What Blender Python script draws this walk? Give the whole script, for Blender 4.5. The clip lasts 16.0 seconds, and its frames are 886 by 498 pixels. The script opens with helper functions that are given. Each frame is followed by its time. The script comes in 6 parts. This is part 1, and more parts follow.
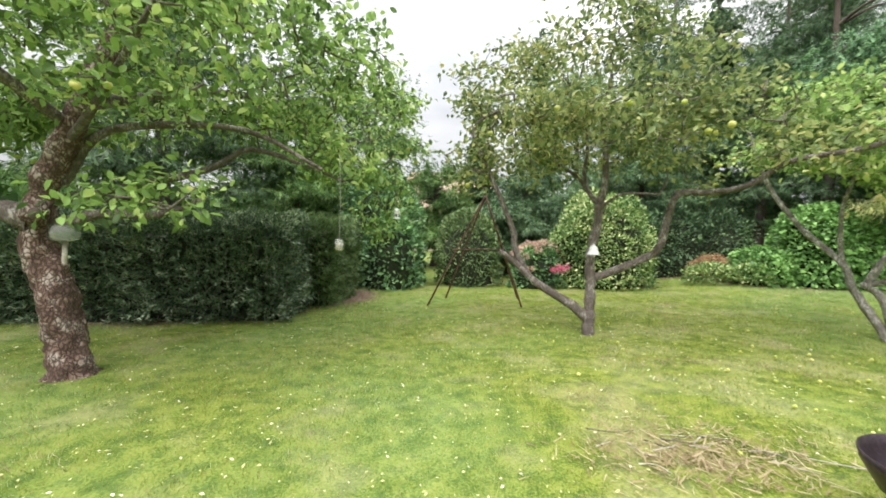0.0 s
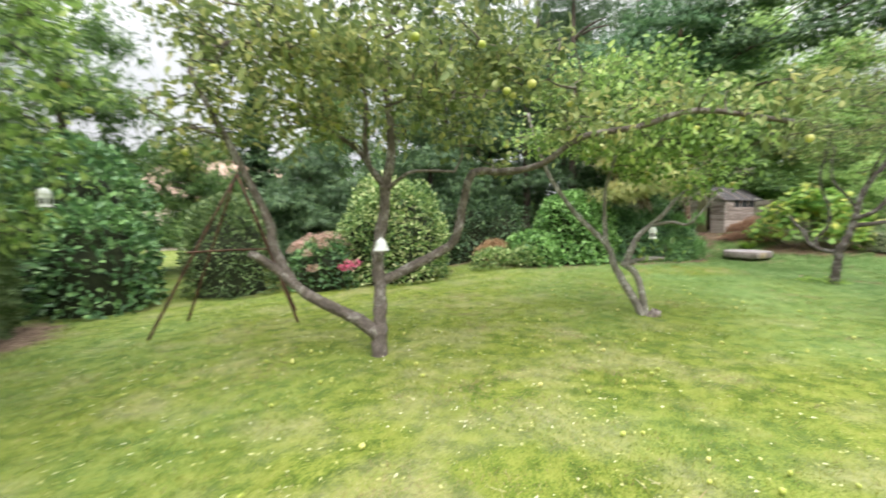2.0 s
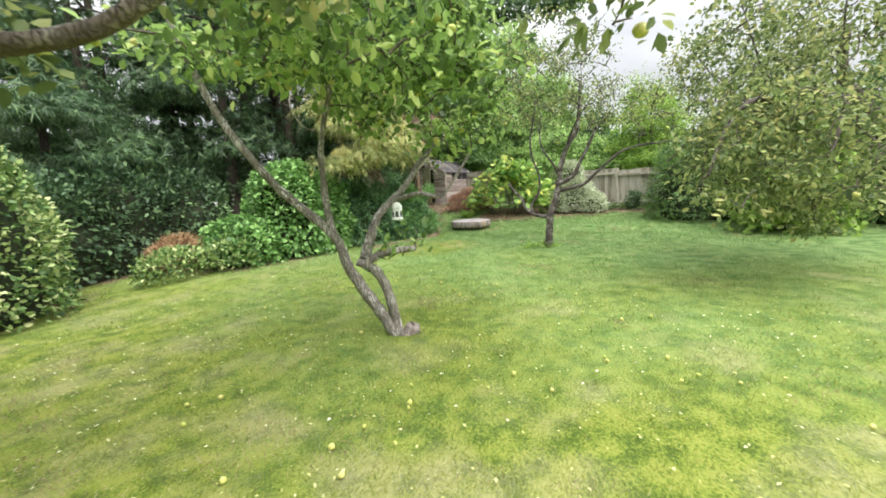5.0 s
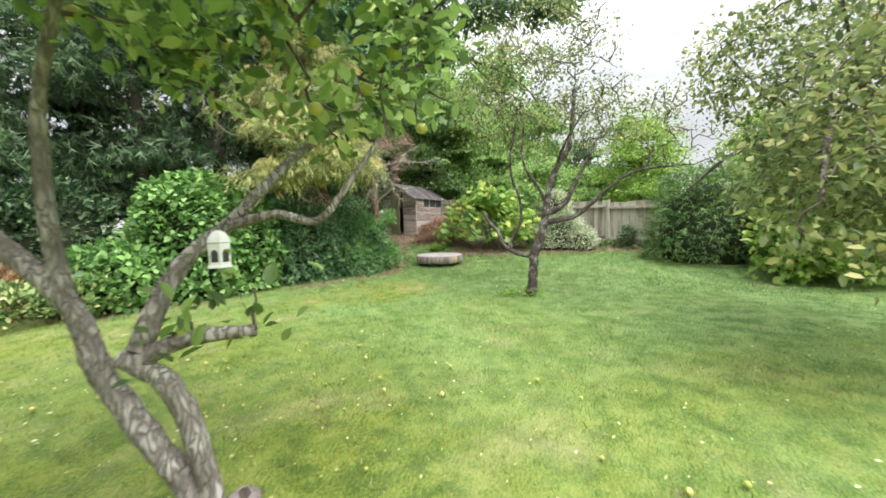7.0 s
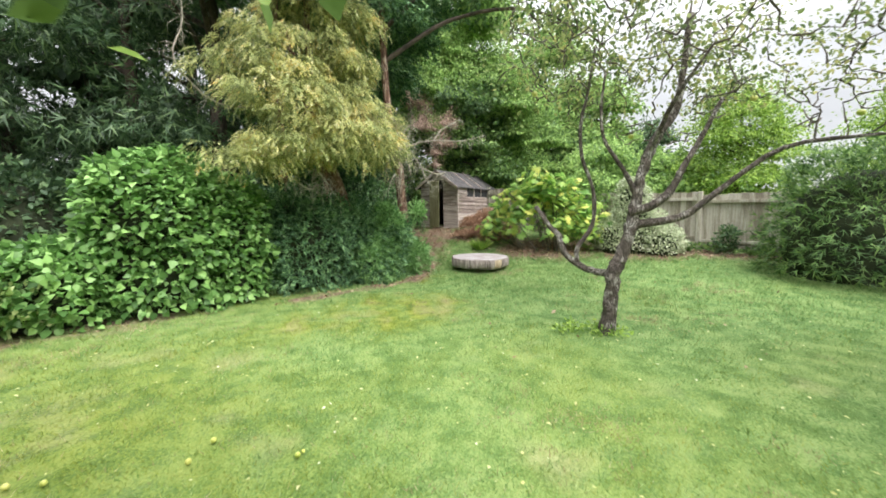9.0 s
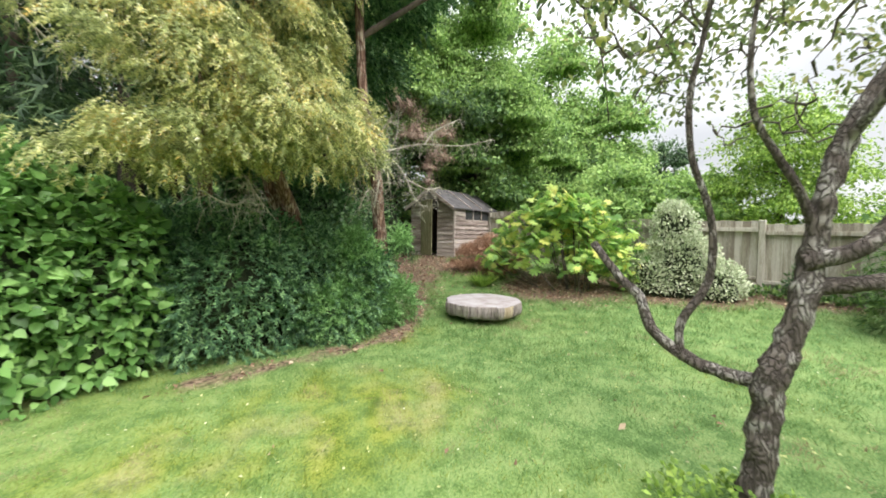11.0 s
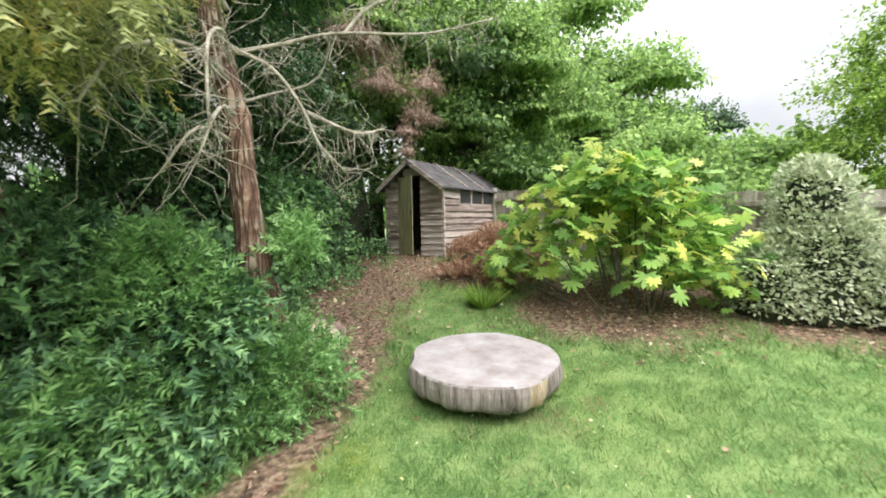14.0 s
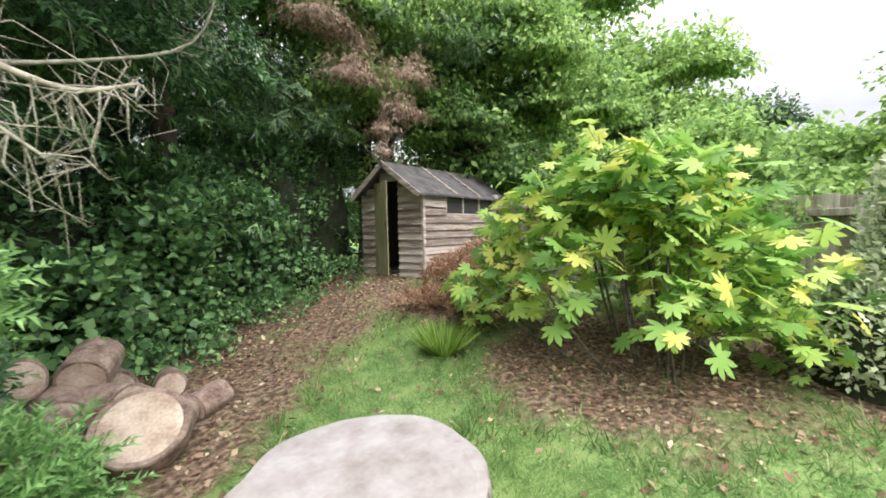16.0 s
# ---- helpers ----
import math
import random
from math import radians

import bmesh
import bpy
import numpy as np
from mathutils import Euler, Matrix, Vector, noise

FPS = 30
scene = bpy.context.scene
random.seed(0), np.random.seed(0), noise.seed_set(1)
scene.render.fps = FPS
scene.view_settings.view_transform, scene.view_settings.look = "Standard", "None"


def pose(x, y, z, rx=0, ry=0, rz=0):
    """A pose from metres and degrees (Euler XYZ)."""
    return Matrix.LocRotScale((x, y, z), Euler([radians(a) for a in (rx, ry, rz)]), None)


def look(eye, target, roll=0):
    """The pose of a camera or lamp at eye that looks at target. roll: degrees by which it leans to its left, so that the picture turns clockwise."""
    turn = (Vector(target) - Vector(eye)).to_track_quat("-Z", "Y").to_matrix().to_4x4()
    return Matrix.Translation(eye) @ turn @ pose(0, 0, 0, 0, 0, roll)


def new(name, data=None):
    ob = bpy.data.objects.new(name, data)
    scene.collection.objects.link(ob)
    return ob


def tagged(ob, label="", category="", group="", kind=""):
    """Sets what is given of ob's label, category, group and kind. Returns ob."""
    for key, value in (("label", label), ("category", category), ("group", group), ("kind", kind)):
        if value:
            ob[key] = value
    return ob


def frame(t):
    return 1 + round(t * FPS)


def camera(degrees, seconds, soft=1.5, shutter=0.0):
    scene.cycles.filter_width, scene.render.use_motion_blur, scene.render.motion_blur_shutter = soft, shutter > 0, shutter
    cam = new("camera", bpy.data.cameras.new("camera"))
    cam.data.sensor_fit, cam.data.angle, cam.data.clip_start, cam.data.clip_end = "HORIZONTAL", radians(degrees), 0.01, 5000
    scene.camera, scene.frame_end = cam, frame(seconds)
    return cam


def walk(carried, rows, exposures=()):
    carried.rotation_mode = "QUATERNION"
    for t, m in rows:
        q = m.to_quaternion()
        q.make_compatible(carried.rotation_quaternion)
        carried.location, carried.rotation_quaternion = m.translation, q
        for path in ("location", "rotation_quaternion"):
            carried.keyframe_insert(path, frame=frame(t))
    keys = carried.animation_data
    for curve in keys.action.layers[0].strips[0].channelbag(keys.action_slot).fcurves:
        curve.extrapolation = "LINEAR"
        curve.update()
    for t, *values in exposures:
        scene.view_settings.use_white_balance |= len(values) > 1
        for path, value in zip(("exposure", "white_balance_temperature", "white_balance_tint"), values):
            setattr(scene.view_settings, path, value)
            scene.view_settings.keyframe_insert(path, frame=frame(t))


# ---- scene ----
cam = camera(95.2, 16.0, 1.7, 0.35)
PATH = [
    (0, (-0.177, -0.564, 1.544), (-0.252, 1.433, 1.452), 1.0),
    (0.5, (-0.063, -0.201, 1.551), (-0.214, 1.79, 1.444), 1.2),
    (1, (0.039, 0.213, 1.542), (0.001, 2.21, 1.441), 0.7),
    (1.5, (0.22, 0.646, 1.542), (0.555, 2.615, 1.439), -1.6),
    (2, (0.49, 1.108, 1.552), (1.354, 2.907, 1.414), -0.6),
    (2.5, (0.768, 1.521, 1.526), (2.027, 3.073, 1.438), -0.4),
    (3, (1.068, 1.864, 1.535), (2.554, 3.201, 1.455), -1.2),
    (3.5, (1.466, 2.184, 1.528), (2.991, 3.471, 1.395), -0.5),
    (4, (1.714, 2.507, 1.512), (3.32, 3.685, 1.331), -1.3),
    (4.5, (2.131, 2.748, 1.507), (3.828, 3.788, 1.309), -3.3),
    (5, (2.685, 2.934, 1.51), (4.419, 3.89, 1.227), -3.5),
    (5.2, (2.848, 3.0, 1.508), (4.574, 3.965, 1.206), -2.9),
    (7.3, (5.203, 3.611, 1.43), (6.996, 4.488, 1.305), -1.3),
    (7.5, (5.438, 3.673, 1.422), (7.2, 4.61, 1.289), -0.2),
    (8, (6.069, 3.861, 1.45), (7.793, 4.863, 1.299), -0.8),
    (8.2, (6.241, 3.945, 1.468), (7.943, 4.978, 1.279), -1.1),
    (10.3, (8.022, 4.979, 1.624), (9.644, 6.141, 1.488), 0.5),
    (10.5, (8.253, 5.131, 1.602), (9.908, 6.25, 1.514), 1.0),
    (11, (8.775, 5.483, 1.651), (10.461, 6.555, 1.564), 0.8),
    (11.5, (9.354, 5.774, 1.629), (11.012, 6.888, 1.521), 1.9),
    (12, (9.819, 6.104, 1.609), (11.554, 7.099, 1.556), 0.7),
    (12.5, (10.326, 6.415, 1.624), (12.063, 7.406, 1.598), -0.2),
    (13, (10.85, 6.642, 1.639), (12.558, 7.68, 1.565), -1.3),
    (13.5, (11.395, 6.869, 1.657), (13.122, 7.867, 1.506), -1.9),
    (14, (11.878, 6.973, 1.672), (13.545, 8.068, 1.527), -1.0),
    (14.5, (12.364, 7.074, 1.696), (14.019, 8.196, 1.641), -2.0),
    (15, (12.825, 7.072, 1.728), (14.447, 8.239, 1.653), -2.6),
    (15.5, (13.244, 6.988, 1.763), (14.847, 8.179, 1.659), -1.7),
    (16, (13.642, 7.006, 1.736), (15.21, 8.245, 1.637), -1.2),
]
EXPOSURES = [(0.0, 0.29), (7.0, 0.42), (12.0, 0.5), (16.0, 0.6)]
walk(cam, [(t, look(eye, target, roll)) for t, eye, target, roll in PATH], EXPOSURES)

# ---- world, sun and exposure ----
world = bpy.data.worlds.new("overcast_sky")
scene.world = world
world.use_nodes = True
wn, wl = world.node_tree.nodes, world.node_tree.links
wn.clear()
SUN_EL, SUN_AZ = 58.0, 200.0
sky = wn.new("ShaderNodeTexSky")
sky.sky_type = "NISHITA"
sky.sun_disc = False
sky.sun_elevation = radians(SUN_EL)
sky.sun_rotation = radians(SUN_AZ)
sky_dim = wn.new("ShaderNodeMixRGB")
sky_dim.blend_type = "MULTIPLY"
sky_dim.inputs[0].default_value = 1.0
sky_dim.inputs[2].default_value = (0.1, 0.1, 0.1, 1)
wl.new(sky.outputs[0], sky_dim.inputs[1])
wc = wn.new("ShaderNodeTexCoord")
wm = wn.new("ShaderNodeMapping")
wm.inputs["Scale"].default_value = (1.2, 1.2, 3.2)
wl.new(wc.outputs["Generated"], wm.inputs[0])
cloud = wn.new("ShaderNodeTexNoise")
cloud.inputs["Scale"].default_value = 2.3
cloud.inputs["Detail"].default_value = 6
wl.new(wm.outputs[0], cloud.inputs["Vector"])
ramp = wn.new("ShaderNodeValToRGB")
ramp.color_ramp.elements[0].position, ramp.color_ramp.elements[0].color = 0.36, (0.70, 0.71, 0.74, 1)
ramp.color_ramp.elements[1].position, ramp.color_ramp.elements[1].color = 0.64, (1.0, 1.0, 1.01, 1)
wl.new(cloud.outputs[0], ramp.inputs[0])
over = wn.new("ShaderNodeMixRGB")
over.inputs[0].default_value = 0.9
wl.new(sky_dim.outputs[0], over.inputs[1])
wl.new(ramp.outputs[0], over.inputs[2])
# an overcast sky is several times as bright overhead as at the horizon
sep = wn.new("ShaderNodeSeparateXYZ")
wl.new(wc.outputs["Generated"], sep.inputs[0])
rise = wn.new("ShaderNodeMapRange")
rise.inputs["From Min"].default_value, rise.inputs["From Max"].default_value = 0.0, 1.0
rise.inputs["To Min"].default_value, rise.inputs["To Max"].default_value = 0.33, 1.68
steep = wn.new("ShaderNodeMath")
steep.operation = "POWER"
steep.inputs[1].default_value = 2.0
wl.new(sep.outputs["Z"], steep.inputs[0])
wl.new(steep.outputs[0], rise.inputs["Value"])
bg = wn.new("ShaderNodeBackground")
power = wn.new("ShaderNodeMath")
power.operation = "MULTIPLY"
power.inputs[1].default_value = 2.35
wl.new(rise.outputs[0], power.inputs[0])
wl.new(power.outputs[0], bg.inputs[1])
wl.new(over.outputs[0], bg.inputs[0])
wo = wn.new("ShaderNodeOutputWorld")
wl.new(bg.outputs[0], wo.inputs[0])

sun = bpy.data.lights.new("sun", "SUN")
sun.energy, sun.angle, sun.color = 3.6, radians(60), (1.0, 0.96, 0.9)
sun_ob = new("sun", sun)
sun_ob.matrix_world = look((0, 0, 30), (0 - 30 * math.sin(radians(SUN_AZ)) * math.cos(radians(SUN_EL)),
                                        0 - 30 * math.cos(radians(SUN_AZ)) * math.cos(radians(SUN_EL)),
                                        30 - 30 * math.sin(radians(SUN_EL))))

# ---- materials ----
rng = np.random.default_rng(7)


def base_mat(name):
    m = bpy.data.materials.new(name)
    m.use_nodes = True
    n, l = m.node_tree.nodes, m.node_tree.links
    return m, n, l, n["Principled BSDF"], n["Material Output"]


def ramp_node(n, stops):
    r = n.new("ShaderNodeValToRGB")
    e = r.color_ramp.elements
    e[0].position, e[0].color = stops[0][0], (*stops[0][1], 1)
    e[1].position, e[1].color = stops[-1][0], (*stops[-1][1], 1)
    for p, c in stops[1:-1]:
        x = e.new(p)
        x.color = (*c, 1)
    return r


def surface(name, stops, scale=6.0, rough=0.85, bump=0.4, fine=60.0, stretch=(1, 1, 1), metal=0.0, random=0.0, fine_mix=0.35, dist=0.01):
    """A mottled surface: broad stains and fine grain, both with relief."""
    m, n, l, b, _ = base_mat(name)
    stops = [(0.5 + (p - 0.5) * 0.55, c) for p, c in stops]
    tc = n.new("ShaderNodeTexCoord")
    mp = n.new("ShaderNodeMapping")
    mp.inputs["Scale"].default_value = stretch
    l.new(tc.outputs["Object"], mp.inputs[0])
    a = n.new("ShaderNodeTexNoise")
    a.inputs["Scale"].default_value, a.inputs["Detail"].default_value = scale, 6
    f = n.new("ShaderNodeTexNoise")
    f.inputs["Scale"].default_value, f.inputs["Detail"].default_value = fine, 4
    l.new(mp.outputs[0], a.inputs["Vector"])
    l.new(mp.outputs[0], f.inputs["Vector"])
    mix = n.new("ShaderNodeMix")
    mix.data_type = "FLOAT"
    mix.inputs[0].default_value = fine_mix
    l.new(a.outputs[0], mix.inputs[2])
    l.new(f.outputs[0], mix.inputs[3])
    val = mix.outputs[0]
    if random:
        oi = n.new("ShaderNodeObjectInfo")
        ma = n.new("ShaderNodeMath")
        ma.operation = "MULTIPLY_ADD"
        l.new(oi.outputs["Random"], ma.inputs[0])
        ma.inputs[1].default_value = random
        l.new(val, ma.inputs[2])
        sb = n.new("ShaderNodeMath")
        sb.operation = "SUBTRACT"
        l.new(ma.outputs[0], sb.inputs[0])
        sb.inputs[1].default_value = random / 2
        val = sb.outputs[0]
    r = ramp_node(n, stops)
    l.new(val, r.inputs[0])
    l.new(r.outputs[0], b.inputs["Base Color"])
    b.inputs["Roughness"].default_value = rough
    b.inputs["Metallic"].default_value = metal
    bp = n.new("ShaderNodeBump")
    bp.inputs["Strength"].default_value, bp.inputs["Distance"].default_value = bump, dist
    l.new(val, bp.inputs["Height"])
    l.new(bp.outputs[0], b.inputs["Normal"])
    return m


def leaf_mat(name, stops, rough=0.5, through_light=0.3, patch=0.25, patch_scale=0.8, gain=1.55, island=1.0, detail=3):
    """Leaf blades: every blade has its own tone, whole sprays differ, and light passes through."""
    m, n, l, b, out = base_mat(name)
    stops = [(p, tuple(min(0.8, v * gain) for v in c)) for p, c in stops]
    through_light = min(through_light * 1.35, 0.45)
    g = n.new("ShaderNodeNewGeometry")
    tc = n.new("ShaderNodeTexCoord")
    a = n.new("ShaderNodeTexNoise")
    a.inputs["Scale"].default_value, a.inputs["Detail"].default_value = patch_scale, detail
    l.new(tc.outputs["Object"], a.inputs["Vector"])
    k = n.new("ShaderNodeMath")
    k.operation = "MULTIPLY_ADD"
    l.new(a.outputs[0], k.inputs[0])
    k.inputs[1].default_value = patch * 4
    k.inputs[2].default_value = -patch * 2 + (1 - island) / 2
    own = n.new("ShaderNodeMath")
    own.operation = "MULTIPLY"
    own.inputs[1].default_value = island
    l.new(g.outputs["Random Per Island"], own.inputs[0])
    s = n.new("ShaderNodeMath")
    s.operation = "ADD"
    s.use_clamp = True
    l.new(own.outputs[0], s.inputs[0])
    l.new(k.outputs[0], s.inputs[1])
    r = ramp_node(n, stops)
    l.new(s.outputs[0], r.inputs[0])
    l.new(r.outputs[0], b.inputs["Base Color"])
    b.inputs["Roughness"].default_value = rough
    b.inputs["Specular IOR Level"].default_value = 0.35
    t = n.new("ShaderNodeBsdfTranslucent")
    l.new(r.outputs[0], t.inputs[0])
    mx = n.new("ShaderNodeMixShader")
    mx.inputs[0].default_value = through_light
    l.new(b.outputs[0], mx.inputs[1])
    l.new(t.outputs[0], mx.inputs[2])
    l.new(mx.outputs[0], out.inputs[0])
    return m


def bark_mat(name, dark, mid, lichen, cells=42.0, tall=0.35, lichen_at=0.56):
    """Fissured bark: dark cracks between plates, with pale lichen patches."""
    m, n, l, b, _ = base_mat(name)
    tc = n.new("ShaderNodeTexCoord")
    mp = n.new("ShaderNodeMapping")
    mp.inputs["Scale"].default_value = (1, 1, tall)
    l.new(tc.outputs["Object"], mp.inputs[0])
    wob = n.new("ShaderNodeTexNoise")
    wob.inputs["Scale"].default_value, wob.inputs["Detail"].default_value = 12, 4
    l.new(mp.outputs[0], wob.inputs["Vector"])
    add = n.new("ShaderNodeMixRGB")
    add.blend_type = "ADD"
    add.inputs[0].default_value = 0.12
    l.new(mp.outputs[0], add.inputs[1])
    l.new(wob.outputs["Color"], add.inputs[2])
    vo = n.new("ShaderNodeTexVoronoi")
    vo.feature = "DISTANCE_TO_EDGE"
    vo.inputs["Scale"].default_value = cells
    l.new(add.outputs[0], vo.inputs["Vector"])
    crack = ramp_node(n, [(0.0, (0, 0, 0)), (0.22, (1, 1, 1))])
    l.new(vo.outputs["Distance"], crack.inputs[0])
    big = n.new("ShaderNodeTexNoise")
    big.inputs["Scale"].default_value, big.inputs["Detail"].default_value = 7, 8
    l.new(tc.outputs["Object"], big.inputs["Vector"])
    tone = ramp_node(n, [(0.36, tuple(c * 0.6 for c in mid)), (0.5, mid), (lichen_at, tuple((p + q) / 2 for p, q in zip(mid, lichen))), (lichen_at + 0.09, lichen)])
    l.new(big.outputs[0], tone.inputs[0])
    mx = n.new("ShaderNodeMixRGB")
    mx.inputs[1].default_value = (*dark, 1)
    l.new(crack.outputs[0], mx.inputs[0])
    l.new(tone.outputs[0], mx.inputs[2])
    l.new(mx.outputs[0], b.inputs["Base Color"])
    b.inputs["Roughness"].default_value = 0.95
    b.inputs["Specular IOR Level"].default_value = 0.2
    hgt = n.new("ShaderNodeMath")
    hgt.operation = "ADD"
    l.new(crack.outputs[0], hgt.inputs[0])
    l.new(big.outputs[0], hgt.inputs[1])
    bp = n.new("ShaderNodeBump")
    bp.inputs["Strength"].default_value, bp.inputs["Distance"].default_value = 0.9, 0.012
    l.new(hgt.outputs[0], bp.inputs["Height"])
    l.new(bp.outputs[0], b.inputs["Normal"])
    return m


def plain(name, colour, rough=0.5, metal=0.0):
    return surface(name, [(0.3, tuple(c * 0.82 for c in colour)), (0.7, colour)], 9, rough, 0.15, 120, metal=metal)


BARK = bark_mat("apple_bark", (0.12, 0.10, 0.088), (0.215, 0.18, 0.16), (0.38, 0.355, 0.33), 30.0, 0.3)
OLD_BARK = bark_mat("old_flaking_bark", (0.07, 0.045, 0.036), (0.21, 0.14, 0.115), (0.45, 0.38, 0.34), 24.0, 0.7, 0.55)
PALE_BARK = bark_mat("pale_grey_apple_bark", (0.20, 0.18, 0.16), (0.37, 0.34, 0.31), (0.54, 0.52, 0.49), 30.0, 0.3)
DARK_APPLE_BARK = bark_mat("dark_apple_bark", (0.06, 0.05, 0.044), (0.155, 0.13, 0.115), (0.42, 0.40, 0.37), 30.0, 0.35, 0.58)
TWIG = surface("twig_bark", [(0.3, (0.05, 0.04, 0.03)), (0.7, (0.17, 0.15, 0.12))], 14, 0.9, 0.4, 60)
YEW_BARK = bark_mat("reddish_bark", (0.10, 0.055, 0.042), (0.31, 0.19, 0.145), (0.48, 0.38, 0.31), 22.0, 0.12, 0.52)
DARK_BARK = surface("dark_bark", [(0.3, (0.035, 0.028, 0.022)), (0.7, (0.12, 0.09, 0.075))], 6, 0.95, 0.8, 40, (1, 1, 0.25))
DEADWOOD = surface("bleached_deadwood", [(0.3, (0.27, 0.24, 0.19)), (0.7, (0.50, 0.47, 0.40))], 12, 0.9, 0.4, 60)
# near-black core colour: paints the shade inside hedges and shrubs
CORE = surface("core_shade", [(0.3, (0.012, 0.018, 0.008)), (0.7, (0.035, 0.045, 0.02))], 9, 1.0, 1.0, 40)
APPLE_LEAF = leaf_mat("apple_leaf", [(0.0, (0.04, 0.07, 0.022)), (0.45, (0.12, 0.19, 0.055)), (0.8, (0.21, 0.31, 0.09)), (1.0, (0.31, 0.37, 0.125))], 0.45, 0.48, gain=1.75)
APPLE_LEAF_B = leaf_mat("apple_leaf_grey", [(0.0, (0.05, 0.075, 0.028)), (0.5, (0.12, 0.16, 0.056)), (0.85, (0.225, 0.255, 0.10)), (1.0, (0.29, 0.28, 0.11))], 0.5, 0.34, gain=1.7)
HEDGE_LEAF = leaf_mat("dark_hedge_leaf", [(0.0, (0.025, 0.045, 0.024)), (0.45, (0.07, 0.11, 0.06)), (0.8, (0.15, 0.20, 0.125)), (1.0, (0.34, 0.38, 0.27))], 0.4, 0.12, 0.35, 2.5, gain=1.5)
HEDGE_LEAF_B = leaf_mat("conifer_hedge_leaf", [(0.0, (0.035, 0.06, 0.022)), (0.6, (0.08, 0.13, 0.045)), (1.0, (0.15, 0.20, 0.08))], 0.55, 0.15)
LAUREL_LEAF = leaf_mat("laurel_leaf", [(0.0, (0.03, 0.07, 0.03)), (0.6, (0.08, 0.165, 0.062)), (1.0, (0.20, 0.33, 0.13))], 0.33, 0.15)
VARIEG_LEAF = leaf_mat("variegated_leaf", [(0.0, (0.04, 0.085, 0.03)), (0.4, (0.115, 0.19, 0.055)), (0.75, (0.24, 0.31, 0.115)), (1.0, (0.48, 0.50, 0.27))], 0.42, 0.2)
EUO_LEAF = leaf_mat("silver_variegated_leaf", [(0.0, (0.20, 0.25, 0.14)), (0.5, (0.38, 0.44, 0.28)), (1.0, (0.60, 0.63, 0.48))], 0.55, 0.25, gain=1.3)
VINE_LEAF = leaf_mat("bright_vine_leaf", [(0.0, (0.04, 0.09, 0.026)), (0.5, (0.10, 0.20, 0.055)), (1.0, (0.22, 0.36, 0.12))], 0.35, 0.25, gain=1.65)
YEW_LEAF = leaf_mat("yew_needles", [(0.0, (0.022, 0.055, 0.027)), (0.55, (0.06, 0.125, 0.056)), (1.0, (0.16, 0.27, 0.115))], 0.55, 0.17, 0.3, 2.5, gain=1.75)
YOUNG_YEW = leaf_mat("fresh_conifer_needles", [(0.0, (0.06, 0.13, 0.04)), (0.55, (0.13, 0.25, 0.085)), (1.0, (0.25, 0.40, 0.16))], 0.62, 0.25)
GOLD_LEAF = leaf_mat("golden_cypress_spray", [(0.0, (0.10, 0.125, 0.05)), (0.35, (0.22, 0.255, 0.10)), (0.6, (0.35, 0.375, 0.165)), (0.8, (0.52, 0.48, 0.19)), (0.92, (0.62, 0.59, 0.42)), (1.0, (0.64, 0.38, 0.12))], 0.55, 0.36, 0.6, 2.6, 1.5, 0.6, 4)
DARK_LEAF = leaf_mat("dark_tree_leaf", [(0.0, (0.025, 0.05, 0.025)), (0.6, (0.06, 0.11, 0.05)), (1.0, (0.13, 0.20, 0.085))], 0.45, 0.2, gain=1.5)
MID_LEAF = leaf_mat("woodland_leaf", [(0.0, (0.03, 0.065, 0.02)), (0.55, (0.08, 0.15, 0.045)), (1.0, (0.18, 0.27, 0.08))], 0.5, 0.25)
LIGHT_LEAF = leaf_mat("willow_green_leaf", [(0.0, (0.07, 0.13, 0.025)), (0.5, (0.17, 0.27, 0.05)), (1.0, (0.32, 0.42, 0.10))], 0.5, 0.3)
OVER_LEAF = leaf_mat("fresh_drooping_leaf", [(0.0, (0.075, 0.135, 0.045)), (0.5, (0.18, 0.285, 0.085)), (1.0, (0.32, 0.43, 0.15))], 0.55, 0.5)
BROWN_LEAF = leaf_mat("withered_leaf", [(0.0, (0.11, 0.06, 0.032)), (0.5, (0.24, 0.14, 0.078)), (1.0, (0.38, 0.28, 0.16))], 0.8, 0.2)
WITHERED = leaf_mat("pale_withered_spray", [(0.0, (0.11, 0.075, 0.055)), (0.5, (0.25, 0.175, 0.14)), (1.0, (0.42, 0.32, 0.26))], 0.8, 0.2)
PALE_BROWN = leaf_mat("withered_spray", [(0.0, (0.11, 0.065, 0.04)), (0.5, (0.25, 0.145, 0.095)), (1.0, (0.40, 0.27, 0.19))], 0.8, 0.2)
FATSIA_LEAF = leaf_mat("fatsia_leaf", [(0.0, (0.08, 0.17, 0.045)), (0.4, (0.19, 0.32, 0.08)), (0.75, (0.35, 0.46, 0.12)), (0.92, (0.52, 0.54, 0.13)), (1.0, (0.58, 0.48, 0.12))], 0.38, 0.4, 0.16, 2.0, gain=1.8)
PINK = leaf_mat("pink_flower", [(0.0, (0.45, 0.06, 0.14)), (1.0, (0.75, 0.22, 0.32))], 0.6, 0.3)
DUSKY = leaf_mat("dusky_pink_flower", [(0.0, (0.18, 0.12, 0.08)), (0.5, (0.38, 0.24, 0.20)), (1.0, (0.54, 0.38, 0.33))], 0.7, 0.25)
